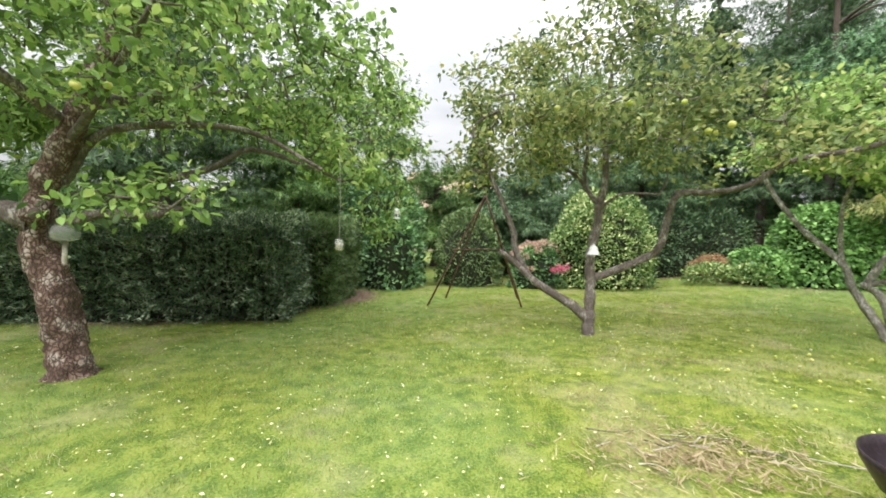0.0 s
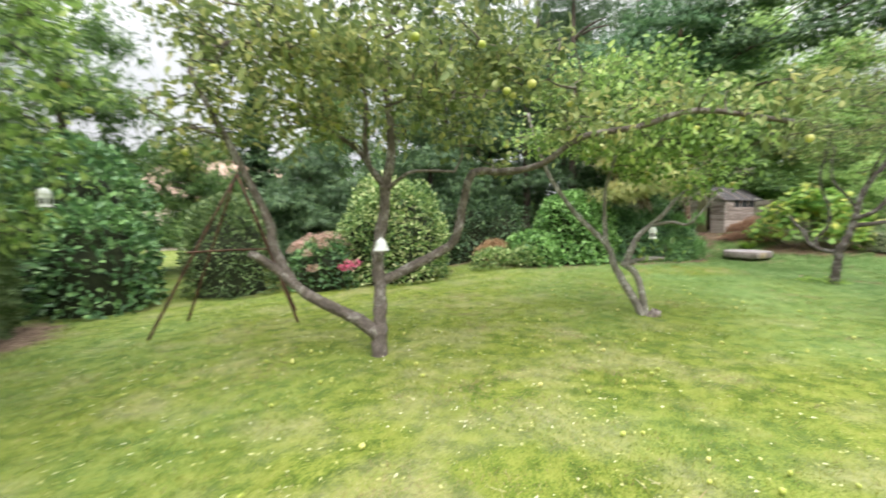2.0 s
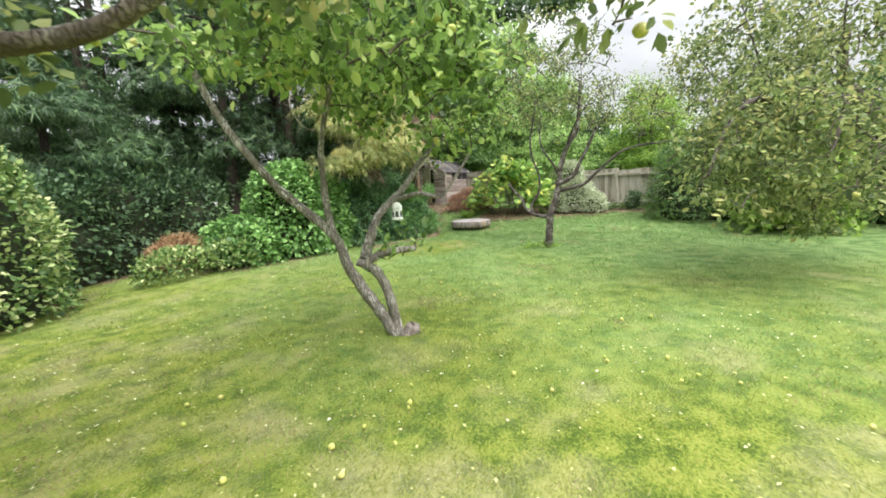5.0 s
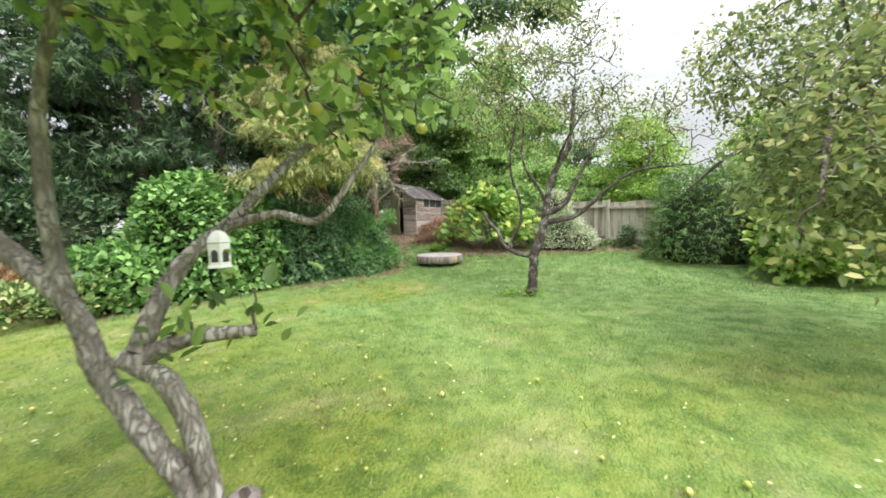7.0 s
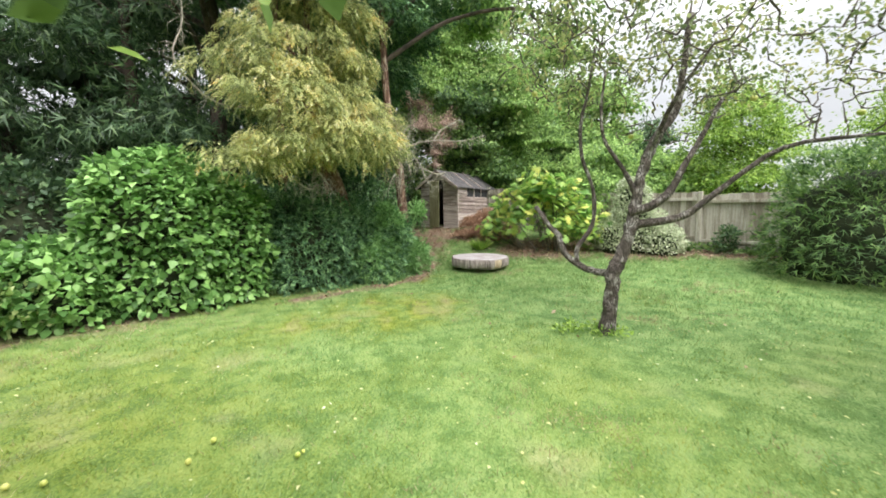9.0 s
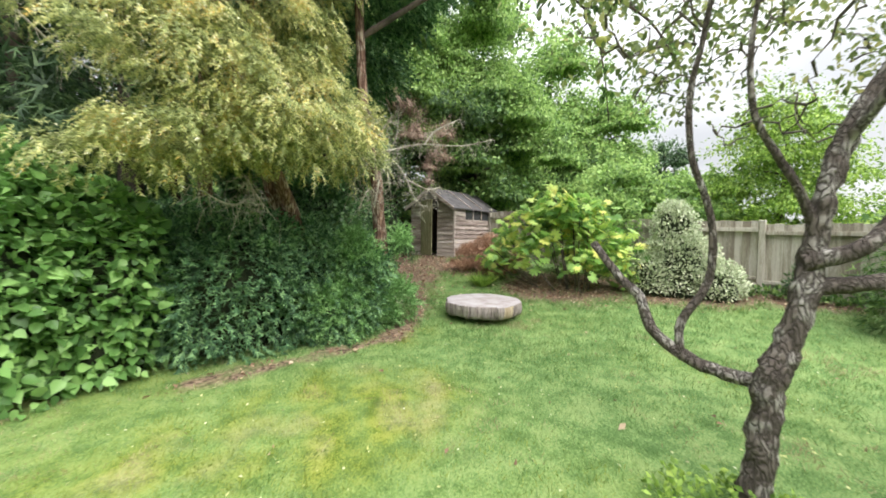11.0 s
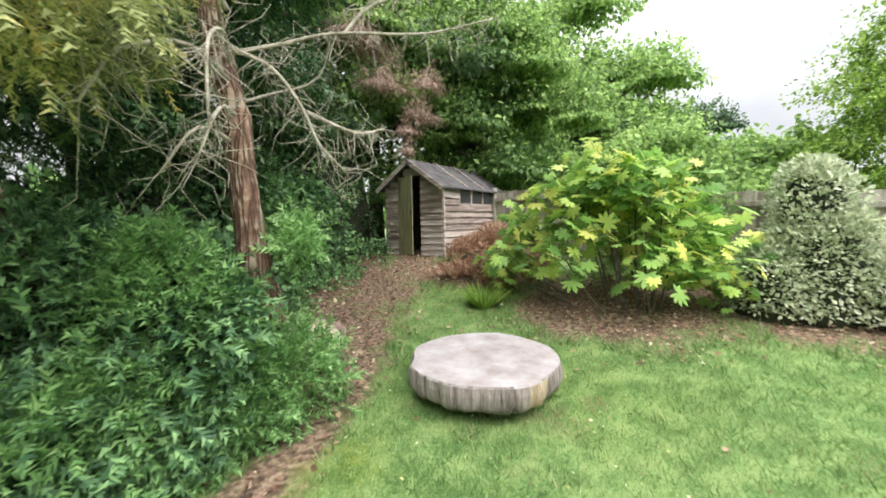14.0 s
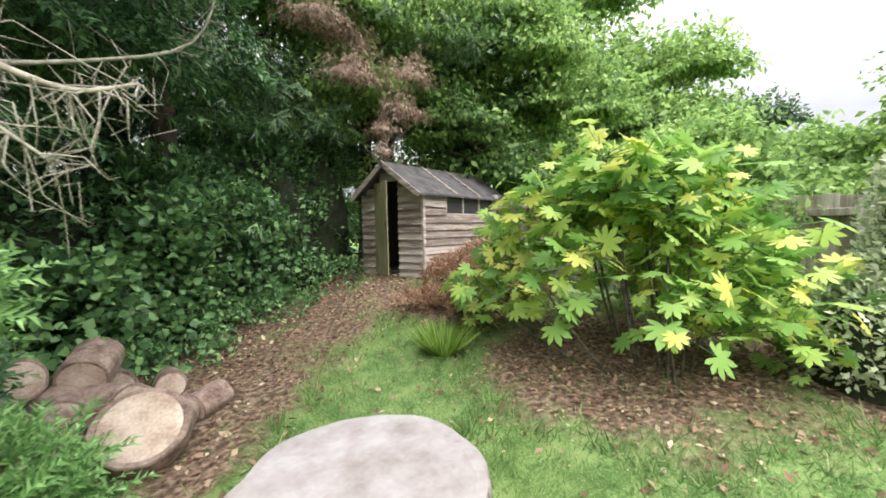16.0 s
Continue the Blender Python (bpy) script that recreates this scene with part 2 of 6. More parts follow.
GRASS = leaf_mat("grass_blade", [(0.0, (0.065, 0.12, 0.018)), (0.35, (0.152, 0.207, 0.03)), (0.7, (0.258, 0.298, 0.05)), (1.0, (0.40, 0.38, 0.13))], 0.6, 0.3, 0.3, 4.0, 1.15, 0.75, 9)
GRASS_LUSH = leaf_mat("lush_grass_blade", [(0.0, (0.045, 0.12, 0.026)), (0.35, (0.12, 0.21, 0.068)), (0.7, (0.21, 0.30, 0.112)), (1.0, (0.35, 0.40, 0.19))], 0.6, 0.3, 0.3, 4.0, 1.35, 0.75, 9)
LITTER = leaf_mat("leaf_litter", [(0.0, (0.13, 0.07, 0.05)), (0.5, (0.30, 0.185, 0.125)), (0.85, (0.45, 0.33, 0.23)), (1.0, (0.60, 0.50, 0.37))], 0.85, 0.15, gain=1.15)
STRAW = leaf_mat("dry_straw", [(0.0, (0.22, 0.15, 0.09)), (0.5, (0.38, 0.30, 0.17)), (1.0, (0.52, 0.46, 0.30))], 0.8, 0.2, gain=1.0)
PETAL = leaf_mat("pale_fallen_petal", [(0.0, (0.45, 0.46, 0.16)), (0.6, (0.62, 0.61, 0.30)), (1.0, (0.78, 0.77, 0.60))], 0.7, 0.2, gain=1.0)
SHEDWOOD = surface("weathered_shed_board", [(0.25, (0.20, 0.155, 0.135)), (0.5, (0.42, 0.35, 0.31)), (0.75, (0.60, 0.53, 0.49))], 3.5, 0.9, 0.5, 26, (0.6, 0.6, 6), random=0.25)
DOORWOOD = surface("mossy_door_board", [(0.25, (0.15, 0.14, 0.075)), (0.55, (0.29, 0.275, 0.15)), (0.8, (0.40, 0.37, 0.23))], 4, 0.9, 0.4, 26, (5, 5, 0.6), random=0.2)
FELT = surface("roofing_felt", [(0.3, (0.05, 0.047, 0.05)), (0.7, (0.13, 0.12, 0.125))], 5, 0.95, 0.6, 90)
FENCEWOOD = surface("grey_fence_board", [(0.25, (0.22, 0.19, 0.15)), (0.5, (0.36, 0.33, 0.27)), (0.75, (0.50, 0.47, 0.41))], 3, 0.9, 0.4, 24, (5, 5, 0.5), random=0.25)
SAWN = surface("sawn_slab_top", [(0.2, (0.26, 0.225, 0.215)), (0.45, (0.345, 0.31, 0.31)), (0.75, (0.42, 0.395, 0.41))], 5.0, 0.8, 0.3, 26, fine_mix=0.2)
SLABBARK = surface("ridged_slab_bark", [(0.2, (0.10, 0.08, 0.075)), (0.5, (0.27, 0.225, 0.215)), (0.8, (0.40, 0.35, 0.335))], 16, 0.95, 1.0, 60, (1, 1, 0.15), dist=0.03)
SPLIT = surface("bare_split_wood", [(0.3, (0.33, 0.25, 0.17)), (0.7, (0.50, 0.41, 0.30))], 9, 0.8, 0.4, 50, (1, 1, 0.2))
LOGEND = surface("sawn_log_end", [(0.25, (0.36, 0.26, 0.20)), (0.55, (0.56, 0.45, 0.37)), (0.8, (0.68, 0.59, 0.51))], 7, 0.8, 0.3, 50)
LOGBARK = surface("log_bark", [(0.25, (0.13, 0.085, 0.07)), (0.5, (0.27, 0.19, 0.16)), (0.75, (0.40, 0.31, 0.27))], 9, 0.95, 0.9, 50)
RUST = surface("rusty_iron", [(0.3, (0.05, 0.028, 0.02)), (0.7, (0.17, 0.09, 0.06))], 12, 0.8, 0.4, 70, metal=0.4)
IRON = surface("dark_bowl_steel", [(0.3, (0.035, 0.025, 0.03)), (0.7, (0.10, 0.075, 0.08))], 5, 0.42, 0.2, 60, metal=0.7)
WHITE = plain("white_enamel", (0.86, 0.87, 0.87), 0.4)
DARKGLASS = plain("dark_pane", (0.06, 0.065, 0.07), 0.15)
APPLE_SKIN = surface("green_apple_skin", [(0.3, (0.36, 0.42, 0.08)), (0.6, (0.52, 0.54, 0.14)), (0.8, (0.66, 0.60, 0.22))], 10, 0.35, 0.1, 90, random=0.3)
CORD = plain("grey_cord", (0.25, 0.24, 0.22), 0.9)
TILE = surface("clay_roof_tile", [(0.3, (0.28, 0.19, 0.14)), (0.7, (0.45, 0.33, 0.26))], 1.2, 0.9, 0.4, 8)
RENDER_WALL = surface("pale_house_wall", [(0.3, (0.50, 0.42, 0.35)), (0.7, (0.60, 0.53, 0.45))], 0.8, 0.9, 0.2, 30)
# board colour darkened so the shed's inside reads as shaded
SHEDDARK = plain("shaded_shed_board", (0.10, 0.08, 0.065), 0.95)

glass, gn, gl, gb, _ = base_mat("clear_glass")
gb.inputs["Roughness"].default_value = 0.04
gb.inputs["Transmission Weight"].default_value = 0.9
gb.inputs["Base Color"].default_value = (0.93, 0.96, 0.94, 1)
GLASS = glass


def ground_mat():
    """Lawn soil and turf: green turf with yellow dry patches, brown leaf-strewn soil where the bed, path and hedge feet are."""
    m, n, l, b, _ = base_mat("lawn_and_soil")
    tc = n.new("ShaderNodeTexCoord")

    def noise_tex(scale, detail=5):
        t = n.new("ShaderNodeTexNoise")
        t.inputs["Scale"].default_value, t.inputs["Detail"].default_value = scale, detail
        l.new(tc.outputs["Object"], t.inputs["Vector"])
        return t.outputs[0]

    def blend(fine, broad):
        """A fine grain carried on broad soft patches."""
        t = n.new("ShaderNodeMath")
        t.operation = "MULTIPLY_ADD"
        t.inputs[1].default_value = 0.5
        l.new(noise_tex(fine, 8), t.inputs[0])
        h = n.new("ShaderNodeMath")
        h.operation = "MULTIPLY"
        h.inputs[1].default_value = 0.5
        l.new(noise_tex(broad, 10), h.inputs[0])
        l.new(h.outputs[0], t.inputs[2])
        return t.outputs[0]

    def mix_col(f, a, c):
        x = n.new("ShaderNodeMixRGB")
        l.new(f, x.inputs[0]), l.new(a, x.inputs[1]), l.new(c, x.inputs[2])
        return x.outputs[0]

    green = ramp_node(n, [(0.42, (0.065, 0.105, 0.016)), (0.5, (0.156, 0.207, 0.03)), (0.58, (0.232, 0.262, 0.054))])
    l.new(blend(60.0, 5.5), green.inputs[0])
    deep = ramp_node(n, [(0.42, (0.075, 0.145, 0.042)), (0.5, (0.145, 0.24, 0.078)), (0.58, (0.225, 0.31, 0.115))])
    l.new(blend(55.0, 4.5), deep.inputs[0])
    la = n.new("ShaderNodeAttribute")
    la.attribute_name = "lush"
    dry = ramp_node(n, [(0.38, (0.25, 0.235, 0.11)), (0.62, (0.40, 0.37, 0.21))])
    l.new(noise_tex(25, 6), dry.inputs[0])
    where = ramp_node(n, [(0.46, (0, 0, 0)), (0.66, (0.5, 0.5, 0.5))])
    less = n.new("ShaderNodeMath")
    less.operation = "MULTIPLY_ADD"
    l.new(la.outputs["Fac"], less.inputs[0])
    less.inputs[1].default_value = -0.22
    l.new(noise_tex(1.3, 9), less.inputs[2])
    l.new(less.outputs[0], where.inputs[0])
    clampd = n.new("ShaderNodeClamp")
    l.new(la.outputs["Fac"], clampd.inputs[0])
    turf = mix_col(where.outputs[0], mix_col(clampd.outputs[0], green.outputs[0], deep.outputs[0]), dry.outputs[0])
    soil = ramp_node(n, [(0.36, (0.07, 0.046, 0.034)), (0.5, (0.175, 0.12, 0.085)), (0.64, (0.33, 0.245, 0.175))])
    l.new(noise_tex(22, 8), soil.inputs[0])
    at = n.new("ShaderNodeAttribute")
    at.attribute_name = "bare"
    edge = n.new("ShaderNodeMath")
    edge.operation = "ADD"
    l.new(at.outputs["Fac"], edge.inputs[0])
    sub = n.new("ShaderNodeMath")
    sub.operation = "MULTIPLY_ADD"
    l.new(noise_tex(5, 6), sub.inputs[0])
    sub.inputs[1].default_value, sub.inputs[2].default_value = 0.9, -0.45
    l.new(sub.outputs[0], edge.inputs[1])
    sharp = ramp_node(n, [(0.26, (0, 0, 0)), (0.72, (1, 1, 1))])
    l.new(edge.outputs[0], sharp.inputs[0])
    l.new(mix_col(sharp.outputs[0], turf, soil.outputs[0]), b.inputs["Base Color"])
    b.inputs["Roughness"].default_value = 0.95
    b.inputs["Specular IOR Level"].default_value = 0.2
    bp = n.new("ShaderNodeBump")
    bp.inputs["Strength"].default_value, bp.inputs["Distance"].default_value = 0.6, 0.03
    l.new(noise_tex(60, 6), bp.inputs["Height"])
    l.new(bp.outputs[0], b.inputs["Normal"])
    return m


GROUND = ground_mat()

# ---- building helpers ----


def part(name, data, material, parent=None, label="", smooth=False):
    """Links a bmesh, or a mesh, as one object under a thing or a part."""
    if isinstance(data, bmesh.types.BMesh):
        me = bpy.data.meshes.new(name)
        data.to_mesh(me)
        data.free()
    else:
        me = data
    if material and not me.materials:
        me.materials.append(material)
    if smooth:
        me.polygons.foreach_set("use_smooth", np.ones(len(me.polygons), bool))
    ob = new(name, me)
    if parent:
        ob.parent = parent
        ob.matrix_parent_inverse = parent.matrix_basis.inverted()
    if label:
        ob["label"] = label
    return ob


def thing(name, at, label, category, group="", kind=""):
    e = new(name)
    e.empty_display_size = 0.1
    e.matrix_basis = Matrix.Translation(at)
    return tagged(e, label, category, group, kind)


def np_mesh(name, verts, tris):
    verts, tris = np.ascontiguousarray(verts, np.float32), np.ascontiguousarray(tris, np.int32)
    me = bpy.data.meshes.new(name)
    me.vertices.add(len(verts))
    me.vertices.foreach_set("co", verts.ravel())
    me.loops.add(tris.size)
    me.loops.foreach_set("vertex_index", tris.ravel())
    me.polygons.add(len(tris))
    me.polygons.foreach_set("loop_start", np.arange(0, tris.size, 3, dtype=np.int32))
    me.update(calc_edges=True)
    return me


def unit(v):
    return v / np.maximum(np.linalg.norm(v, axis=-1, keepdims=True), 1e-9)


OVAL = (np.array([(0, 0, 0), (-.27, .36, .08), (-.22, .72, .04), (0, 1, -.1), (.22, .72, .04), (.27, .36, .08)]),
        np.array([(0, 3, 2), (0, 2, 1), (0, 4, 3), (0, 5, 4)]))
LEAF2 = (np.array([(0, 0, 0), (-.28, .5, .09), (0, 1, -.05), (.28, .5, .09)]), np.array([(0, 2, 1), (0, 3, 2)]))
BLADE = (np.array([(-.04, 0, 0), (.04, 0, 0), (0, 1, .1)]), np.array([(0, 1, 2)]))


def spray_shape(blades=7, spread=1.1, width=0.07):
    v, f = [], []
    for i in range(blades):
        s = i / (blades - 1)
        a = (s - 0.5) * 2 * spread
        root = np.array((0, 0.25 * (1 - abs(2 * s - 1)), 0))
        tip = root + np.array((math.sin(a), math.cos(a), -0.15 * abs(a))) * (0.55 + 0.25 * (1 - abs(2 * s - 1)))
        side = np.array((math.cos(a), -math.sin(a), 0)) * width
        k = len(v)
        v += [root - side * 0.4, root + side * 0.4, (root + tip) / 2 + side, tip, (root + tip) / 2 - side]
        f += [(k, k + 1, k + 2), (k, k + 2, k + 4), (k + 4, k + 2, k + 3)]
    return np.array(v), np.array(f)


SPRAY = spray_shape()


def feather_shape(pairs=5, needle=0.34, width=0.075):
    """A flat conifer shoot: needles in two ranks along a thin stem."""
    v, f = [(-0.012, 0, 0), (0.012, 0, 0), (0, 1, -0.1)], [(0, 1, 2)]
    for i in range(pairs):
        y = 0.08 + 0.9 * i / pairs
        for s in (-1, 1):
            n = needle * (0.6 + 0.8 * math.sin(math.pi * (0.18 + 0.75 * i / pairs))) * (0.8 + 0.4 * math.sin(i * 5.1 + s))
            k = len(v)
            v += [(0, y - width, -0.1 * y * y), (0, y + width, -0.1 * y * y), (s * n * 0.75, y + n * 0.75, 0.07 * math.sin(i * 3.3 + s) - 0.1 * y * y)]
            f.append((k, k + 1, k + 2) if s < 0 else (k + 1, k, k + 2))
    return np.array(v), np.array(f)


FEATHER = feather_shape()
FROND = feather_shape(6, 0.2, 0.085)
FINE_FROND = feather_shape(6, 0.19, 0.06)
HEART = (np.array([(0, 0, 0), (-.34, .12, .06), (-.4, .42, .08), (0, 1, -.12), (.4, .42, .08), (.34, .12, .06)]),
         np.array([(0, 3, 2), (0, 2, 1), (0, 4, 3), (0, 5, 4)]))
# three narrow blades from one root: a small conifer spray or frond tip
FAN3 = (np.array([(-.05, 0, 0), (.05, 0, 0), (0, 1, -.12), (-.03, .1, .02), (.05, .2, .02), (-.42, .78, -.05), (-.05, .2, .02), (.03, .1, .02), (.42, .72, -.08)]),
        np.array([(0, 1, 2), (3, 4, 5), (6, 7, 8)]))


def palmate_shape(lobes=7, deep=0.45, arc=2.5):
    pts = [(0, 0, 0)]
    n = lobes * 2 + 1
    for i in range(n):
        a = (i / (n - 1) - 0.5) * 2 * arc
        r = (1.0 - 0.12 * abs(a)) * 0.6 if i % 2 else deep * 0.5
        pts.append((r * math.sin(a), 0.4 * 0 + r * math.cos(a) + 0.0, -0.25 * r * r * 1.6 + (0.03 if i % 2 == 0 else 0)))
    return np.array(pts), np.array([(0, i + 1, i) for i in range(1, n)])


def fatsia_shape(lobes=8, arc=2.45):
    """A hand-shaped leaf: each lobe widens to a shoulder and then runs to a tip."""
    pts = [(0, 0, 0)]
    step = 2 * arc / lobes
    for i in range(lobes):
        a = -arc + step * (i + 0.5)
        L = 0.62 * (1.0 - 0.16 * abs(a))
        for da, r in ((-0.5, 0.24), (-0.36, 0.72 * L), (0, L), (0.36, 0.72 * L)):
            r = r if da != -0.5 else 0.47 * L
            w = a + da * step
            pts.append((r * math.sin(w), r * math.cos(w), -0.45 * r * r + (0.05 if da == 0 else 0.0)))
    w = arc
    pts.append((0.2 * math.sin(w), 0.2 * math.cos(w), 0))
    return np.array(pts), np.array([(0, k + 1, k) for k in range(1, len(pts) - 1)])


FATSIA = fatsia_shape()
LOBED = palmate_shape(5, 0.75, 2.3)


def scatter(name, shape, pos, along, up, size, material, parent, label=""):
    """Many small blades in one mesh: each at pos, pointing along, its face towards up."""
    tv, tf = shape
    y = unit(along)
    x = unit(np.cross(y, up))
    z = np.cross(x, y)
    rot = np.stack([x, y, z], 2) * size[:, None, None]
    v = np.einsum("nij,kj->nki", rot, tv) + pos[:, None, :]
    f = tf[None] + (np.arange(len(pos)) * len(tv))[:, None, None]
    ob = part(name, np_mesh(name, v.reshape(-1, 3), f.reshape(-1, 3)), material, parent, label)
    ob["kind"] = "stuff"
    return ob


def smooth_line(pts, steps=4):
    p = [Vector(q) for q in pts]
    p = [2 * p[0] - p[1], *p, 2 * p[-1] - p[-2]]
    out = []
    for i in range(1, len(p) - 2):
        a, b, c, d = p[i - 1:i + 3]
        for s in range(steps):
            t = s / steps
            out.append(0.5 * ((2 * b) + (c - a) * t + (2 * a - 5 * b + 4 * c - d) * t * t + (3 * b - a - 3 * c + d) * t ** 3))
    return out + [p[-2]]


def tube_data(pts, r0, r1, sides=8, rough=0.12, flare=0.0):
    """Verts and triangles of a tapered, knotty limb."""
    v, f = [], []
    n = len(pts)
    for i, p in enumerate(pts):
        d = (pts[min(i + 1, n - 1)] - pts[max(i - 1, 0)]).normalized()
        a = d.cross(Vector((0.31, 0.9, 0.2))).normalized()
        b = d.cross(a)
        s = i / max(n - 1, 1)
        r = r0 + (r1 - r0) * s + flare * max(0, 1 - i / 2.5) ** 2
        for k in range(sides):
            w = 2 * math.pi * k / sides
            o = a * math.cos(w) + b * math.sin(w)
            q = p + o * r
            v.append(q + o * r * rough * (1.3 * noise.noise(q * (0.8 / max(r0, 0.02))) + 0.9 * noise.noise(q * (2.3 / max(r0, 0.02)))))
    for i in range(n - 1):
        for k in range(sides):
            a, b = i * sides + k, i * sides + (k + 1) % sides
            f += [(a, b, b + sides), (a, b + sides, a + sides)]
    v.append(pts[-1])
    for k in range(sides):
        f.append(((n - 1) * sides + k, (n - 1) * sides + (k + 1) % sides, len(v) - 1))
    return v, f


def limb(name, pts, r0, r1, material, parent, sides=8, steps=4, flare=0.0, rough=0.12, label=""):
    v, f = tube_data(smooth_line(pts, steps), r0, r1, sides, rough, flare)
    return part(name, np_mesh(name, [tuple(q) for q in v], f), material, parent, label, smooth=True)


def height(x, y):
    """The lie of the land: a nearly level lawn that climbs gently towards the shed and the fence."""
    x, y = np.asarray(x, float), np.asarray(y, float)
    h = np.interp(x, [-30, -6, 2, 6, 11.5, 14.5, 17.7, 19, 24, 40], [-.1, -.07, .02, .05, .13, .11, .37, .54, .7, .7])
    s = np.clip((x - 4) / 4, 0, 1)
    h = h + 0.022 * np.clip(y - 5, 0, 8) * s * s * (3 - 2 * s)
    d = np.hypot(x - 19.6, y - 12.2)
    return h + 0.25 * np.clip(1.6 - d / 2.5, 0, 1)


def on_ground(x, y, dz=0.0):
    return (x, y, float(height(x, y)) + dz)


def bare(x, y):
    """How far the turf gives way to soil and litter."""
    x, y = np.asarray(x, float), np.asarray(y, float)
    v = np.zeros(np.broadcast(x, y).shape)

    def blob(cx, cy, rx, ry, gain=1.5):
        return np.clip(gain * (1 - np.hypot((x - cx) / rx, (y - cy) / ry)) , 0, 1)

    for b in ((17.75, 8.0, 2.1, 2.0), (18.4, 6.0, 1.7, 2.0), (18.7, 3.6, 1.2, 3.2), (12.2, 10.9, 2.3, 1.6), (18.2, 10.6, 1.2, 1.4), (15.0, 11.4, 2.2, 1.8),
              (-6.2, 6.5, 3.3, 1.35), (-2.7, 8.6, 0.9, 1.6), (9.0, 11.3, 2.6, 1.9), (3.2, 11.5, 3.4, 1.2), (16.4, 13.0, 3.4, 2.0), (6.8, 13.4, 2.5, 1.6)):
        v = np.maximum(v, blob(*b))
    for (ax, ay), (bx, by), w in (((12.9, 8.95), (14.1, 9.5), 0.36), ((14.1, 9.5), (14.7, 9.95), 0.48), ((14.6, 9.9), (16.4, 11.2), 0.62), ((16.4, 11.2), (18.6, 12.0), 0.95), ((10.6, 9.35), (12.9, 8.95), 0.22)):
        dx, dy = bx - ax, by - ay
        t = np.clip(((x - ax) * dx + (y - ay) * dy) / (dx * dx + dy * dy), 0, 1)
        v = np.maximum(v, np.clip(1.2 * (1 - np.hypot(x - ax - t * dx, y - ay - t * dy) / w), 0, 0.72))
    v = v + 0.16 * np.sin(x * 5.1 + 1.3 * np.sin(y * 4.3)) * np.sin(y * 6.3 + np.sin(x * 3.7)) * (v > 0.02)
    return np.clip(v, 0, 1)


def lush(x, y):
    """0 where the lawn is dry and yellowish, 1 where it is deep green."""
    x, y = np.asarray(x, float), np.asarray(y, float)
    v = np.clip((x - 4.0) / 8.5, 0, 1) + np.clip((1.0 - x) / 5, 0, 0.25) + 0.18 * np.sin(x * 1.7 + np.sin(y * 1.9)) * np.sin(y * 1.3 + 1)
    for cx, cy, rx, ry in ((10.7, 7.5, 0.9, 0.45), (11.7, 7.6, 0.8, 0.4), (9.9, 8.3, 0.7, 0.4), (11.2, 8.4, 0.7, 0.35), (13.1, 8.9, 0.8, 0.3)):
        v = v - 1.0 * np.clip(1.1 * (1 - np.hypot((x - cx) / (rx + 0.2), (y - cy) / (ry + 0.25))), 0, 1) * (0.7 + 0.5 * np.sin(x * 9 + 2 * np.sin(y * 7)))
    return np.clip(v + 0.0, -0.6, 1)


# ---- ground ----
def grid_axis(lo, hi, step, far):
    inner = np.arange(lo, hi + 1e-6, step)
    out = np.array([4, 9, 18, 40, 100, 300, far])
    return np.concatenate([lo - out[::-1], inner, hi + out])


gx, gy = grid_axis(-12, 26, 0.2, 900), grid_axis(-6, 18, 0.2, 900)
GX, GY = np.meshgrid(gx, gy)
GZ = height(GX, GY)
gv = np.stack([GX.ravel(), GY.ravel(), GZ.ravel()], 1)
nx, ny = len(gx), len(gy)
ii = (np.arange(ny - 1)[:, None] * nx + np.arange(nx - 1)[None]).ravel()
gf = np.concatenate([np.stack([ii, ii + 1, ii + nx + 1], 1), np.stack([ii, ii + nx + 1, ii + nx], 1)])
ground_me = np_mesh("ground", gv, gf)
ground_me.attributes.new("bare", "FLOAT", "POINT").data.foreach_set("value", bare(GX, GY).ravel().astype(np.float32))
ground_me.attributes.new("lush", "FLOAT", "POINT").data.foreach_set("value", lush(GX, GY).ravel().astype(np.float32))
ground = part("ground", ground_me, GROUND, None, smooth=True)
tagged(ground, "mown green lawn with dry patches and brown leaf-strewn soil", "ground", kind="structure")


# ---- trees ----
def leaf_dirs(n, droop=0.3, out=None):
    d = rng.normal(size=(n, 3))
    if out is not None:
        d = d * 0.7 + out
    d[:, 2] -= droop
    up = rng.normal(size=(n, 3)) * 0.55 + (0, 0, 1)
    return unit(d), up


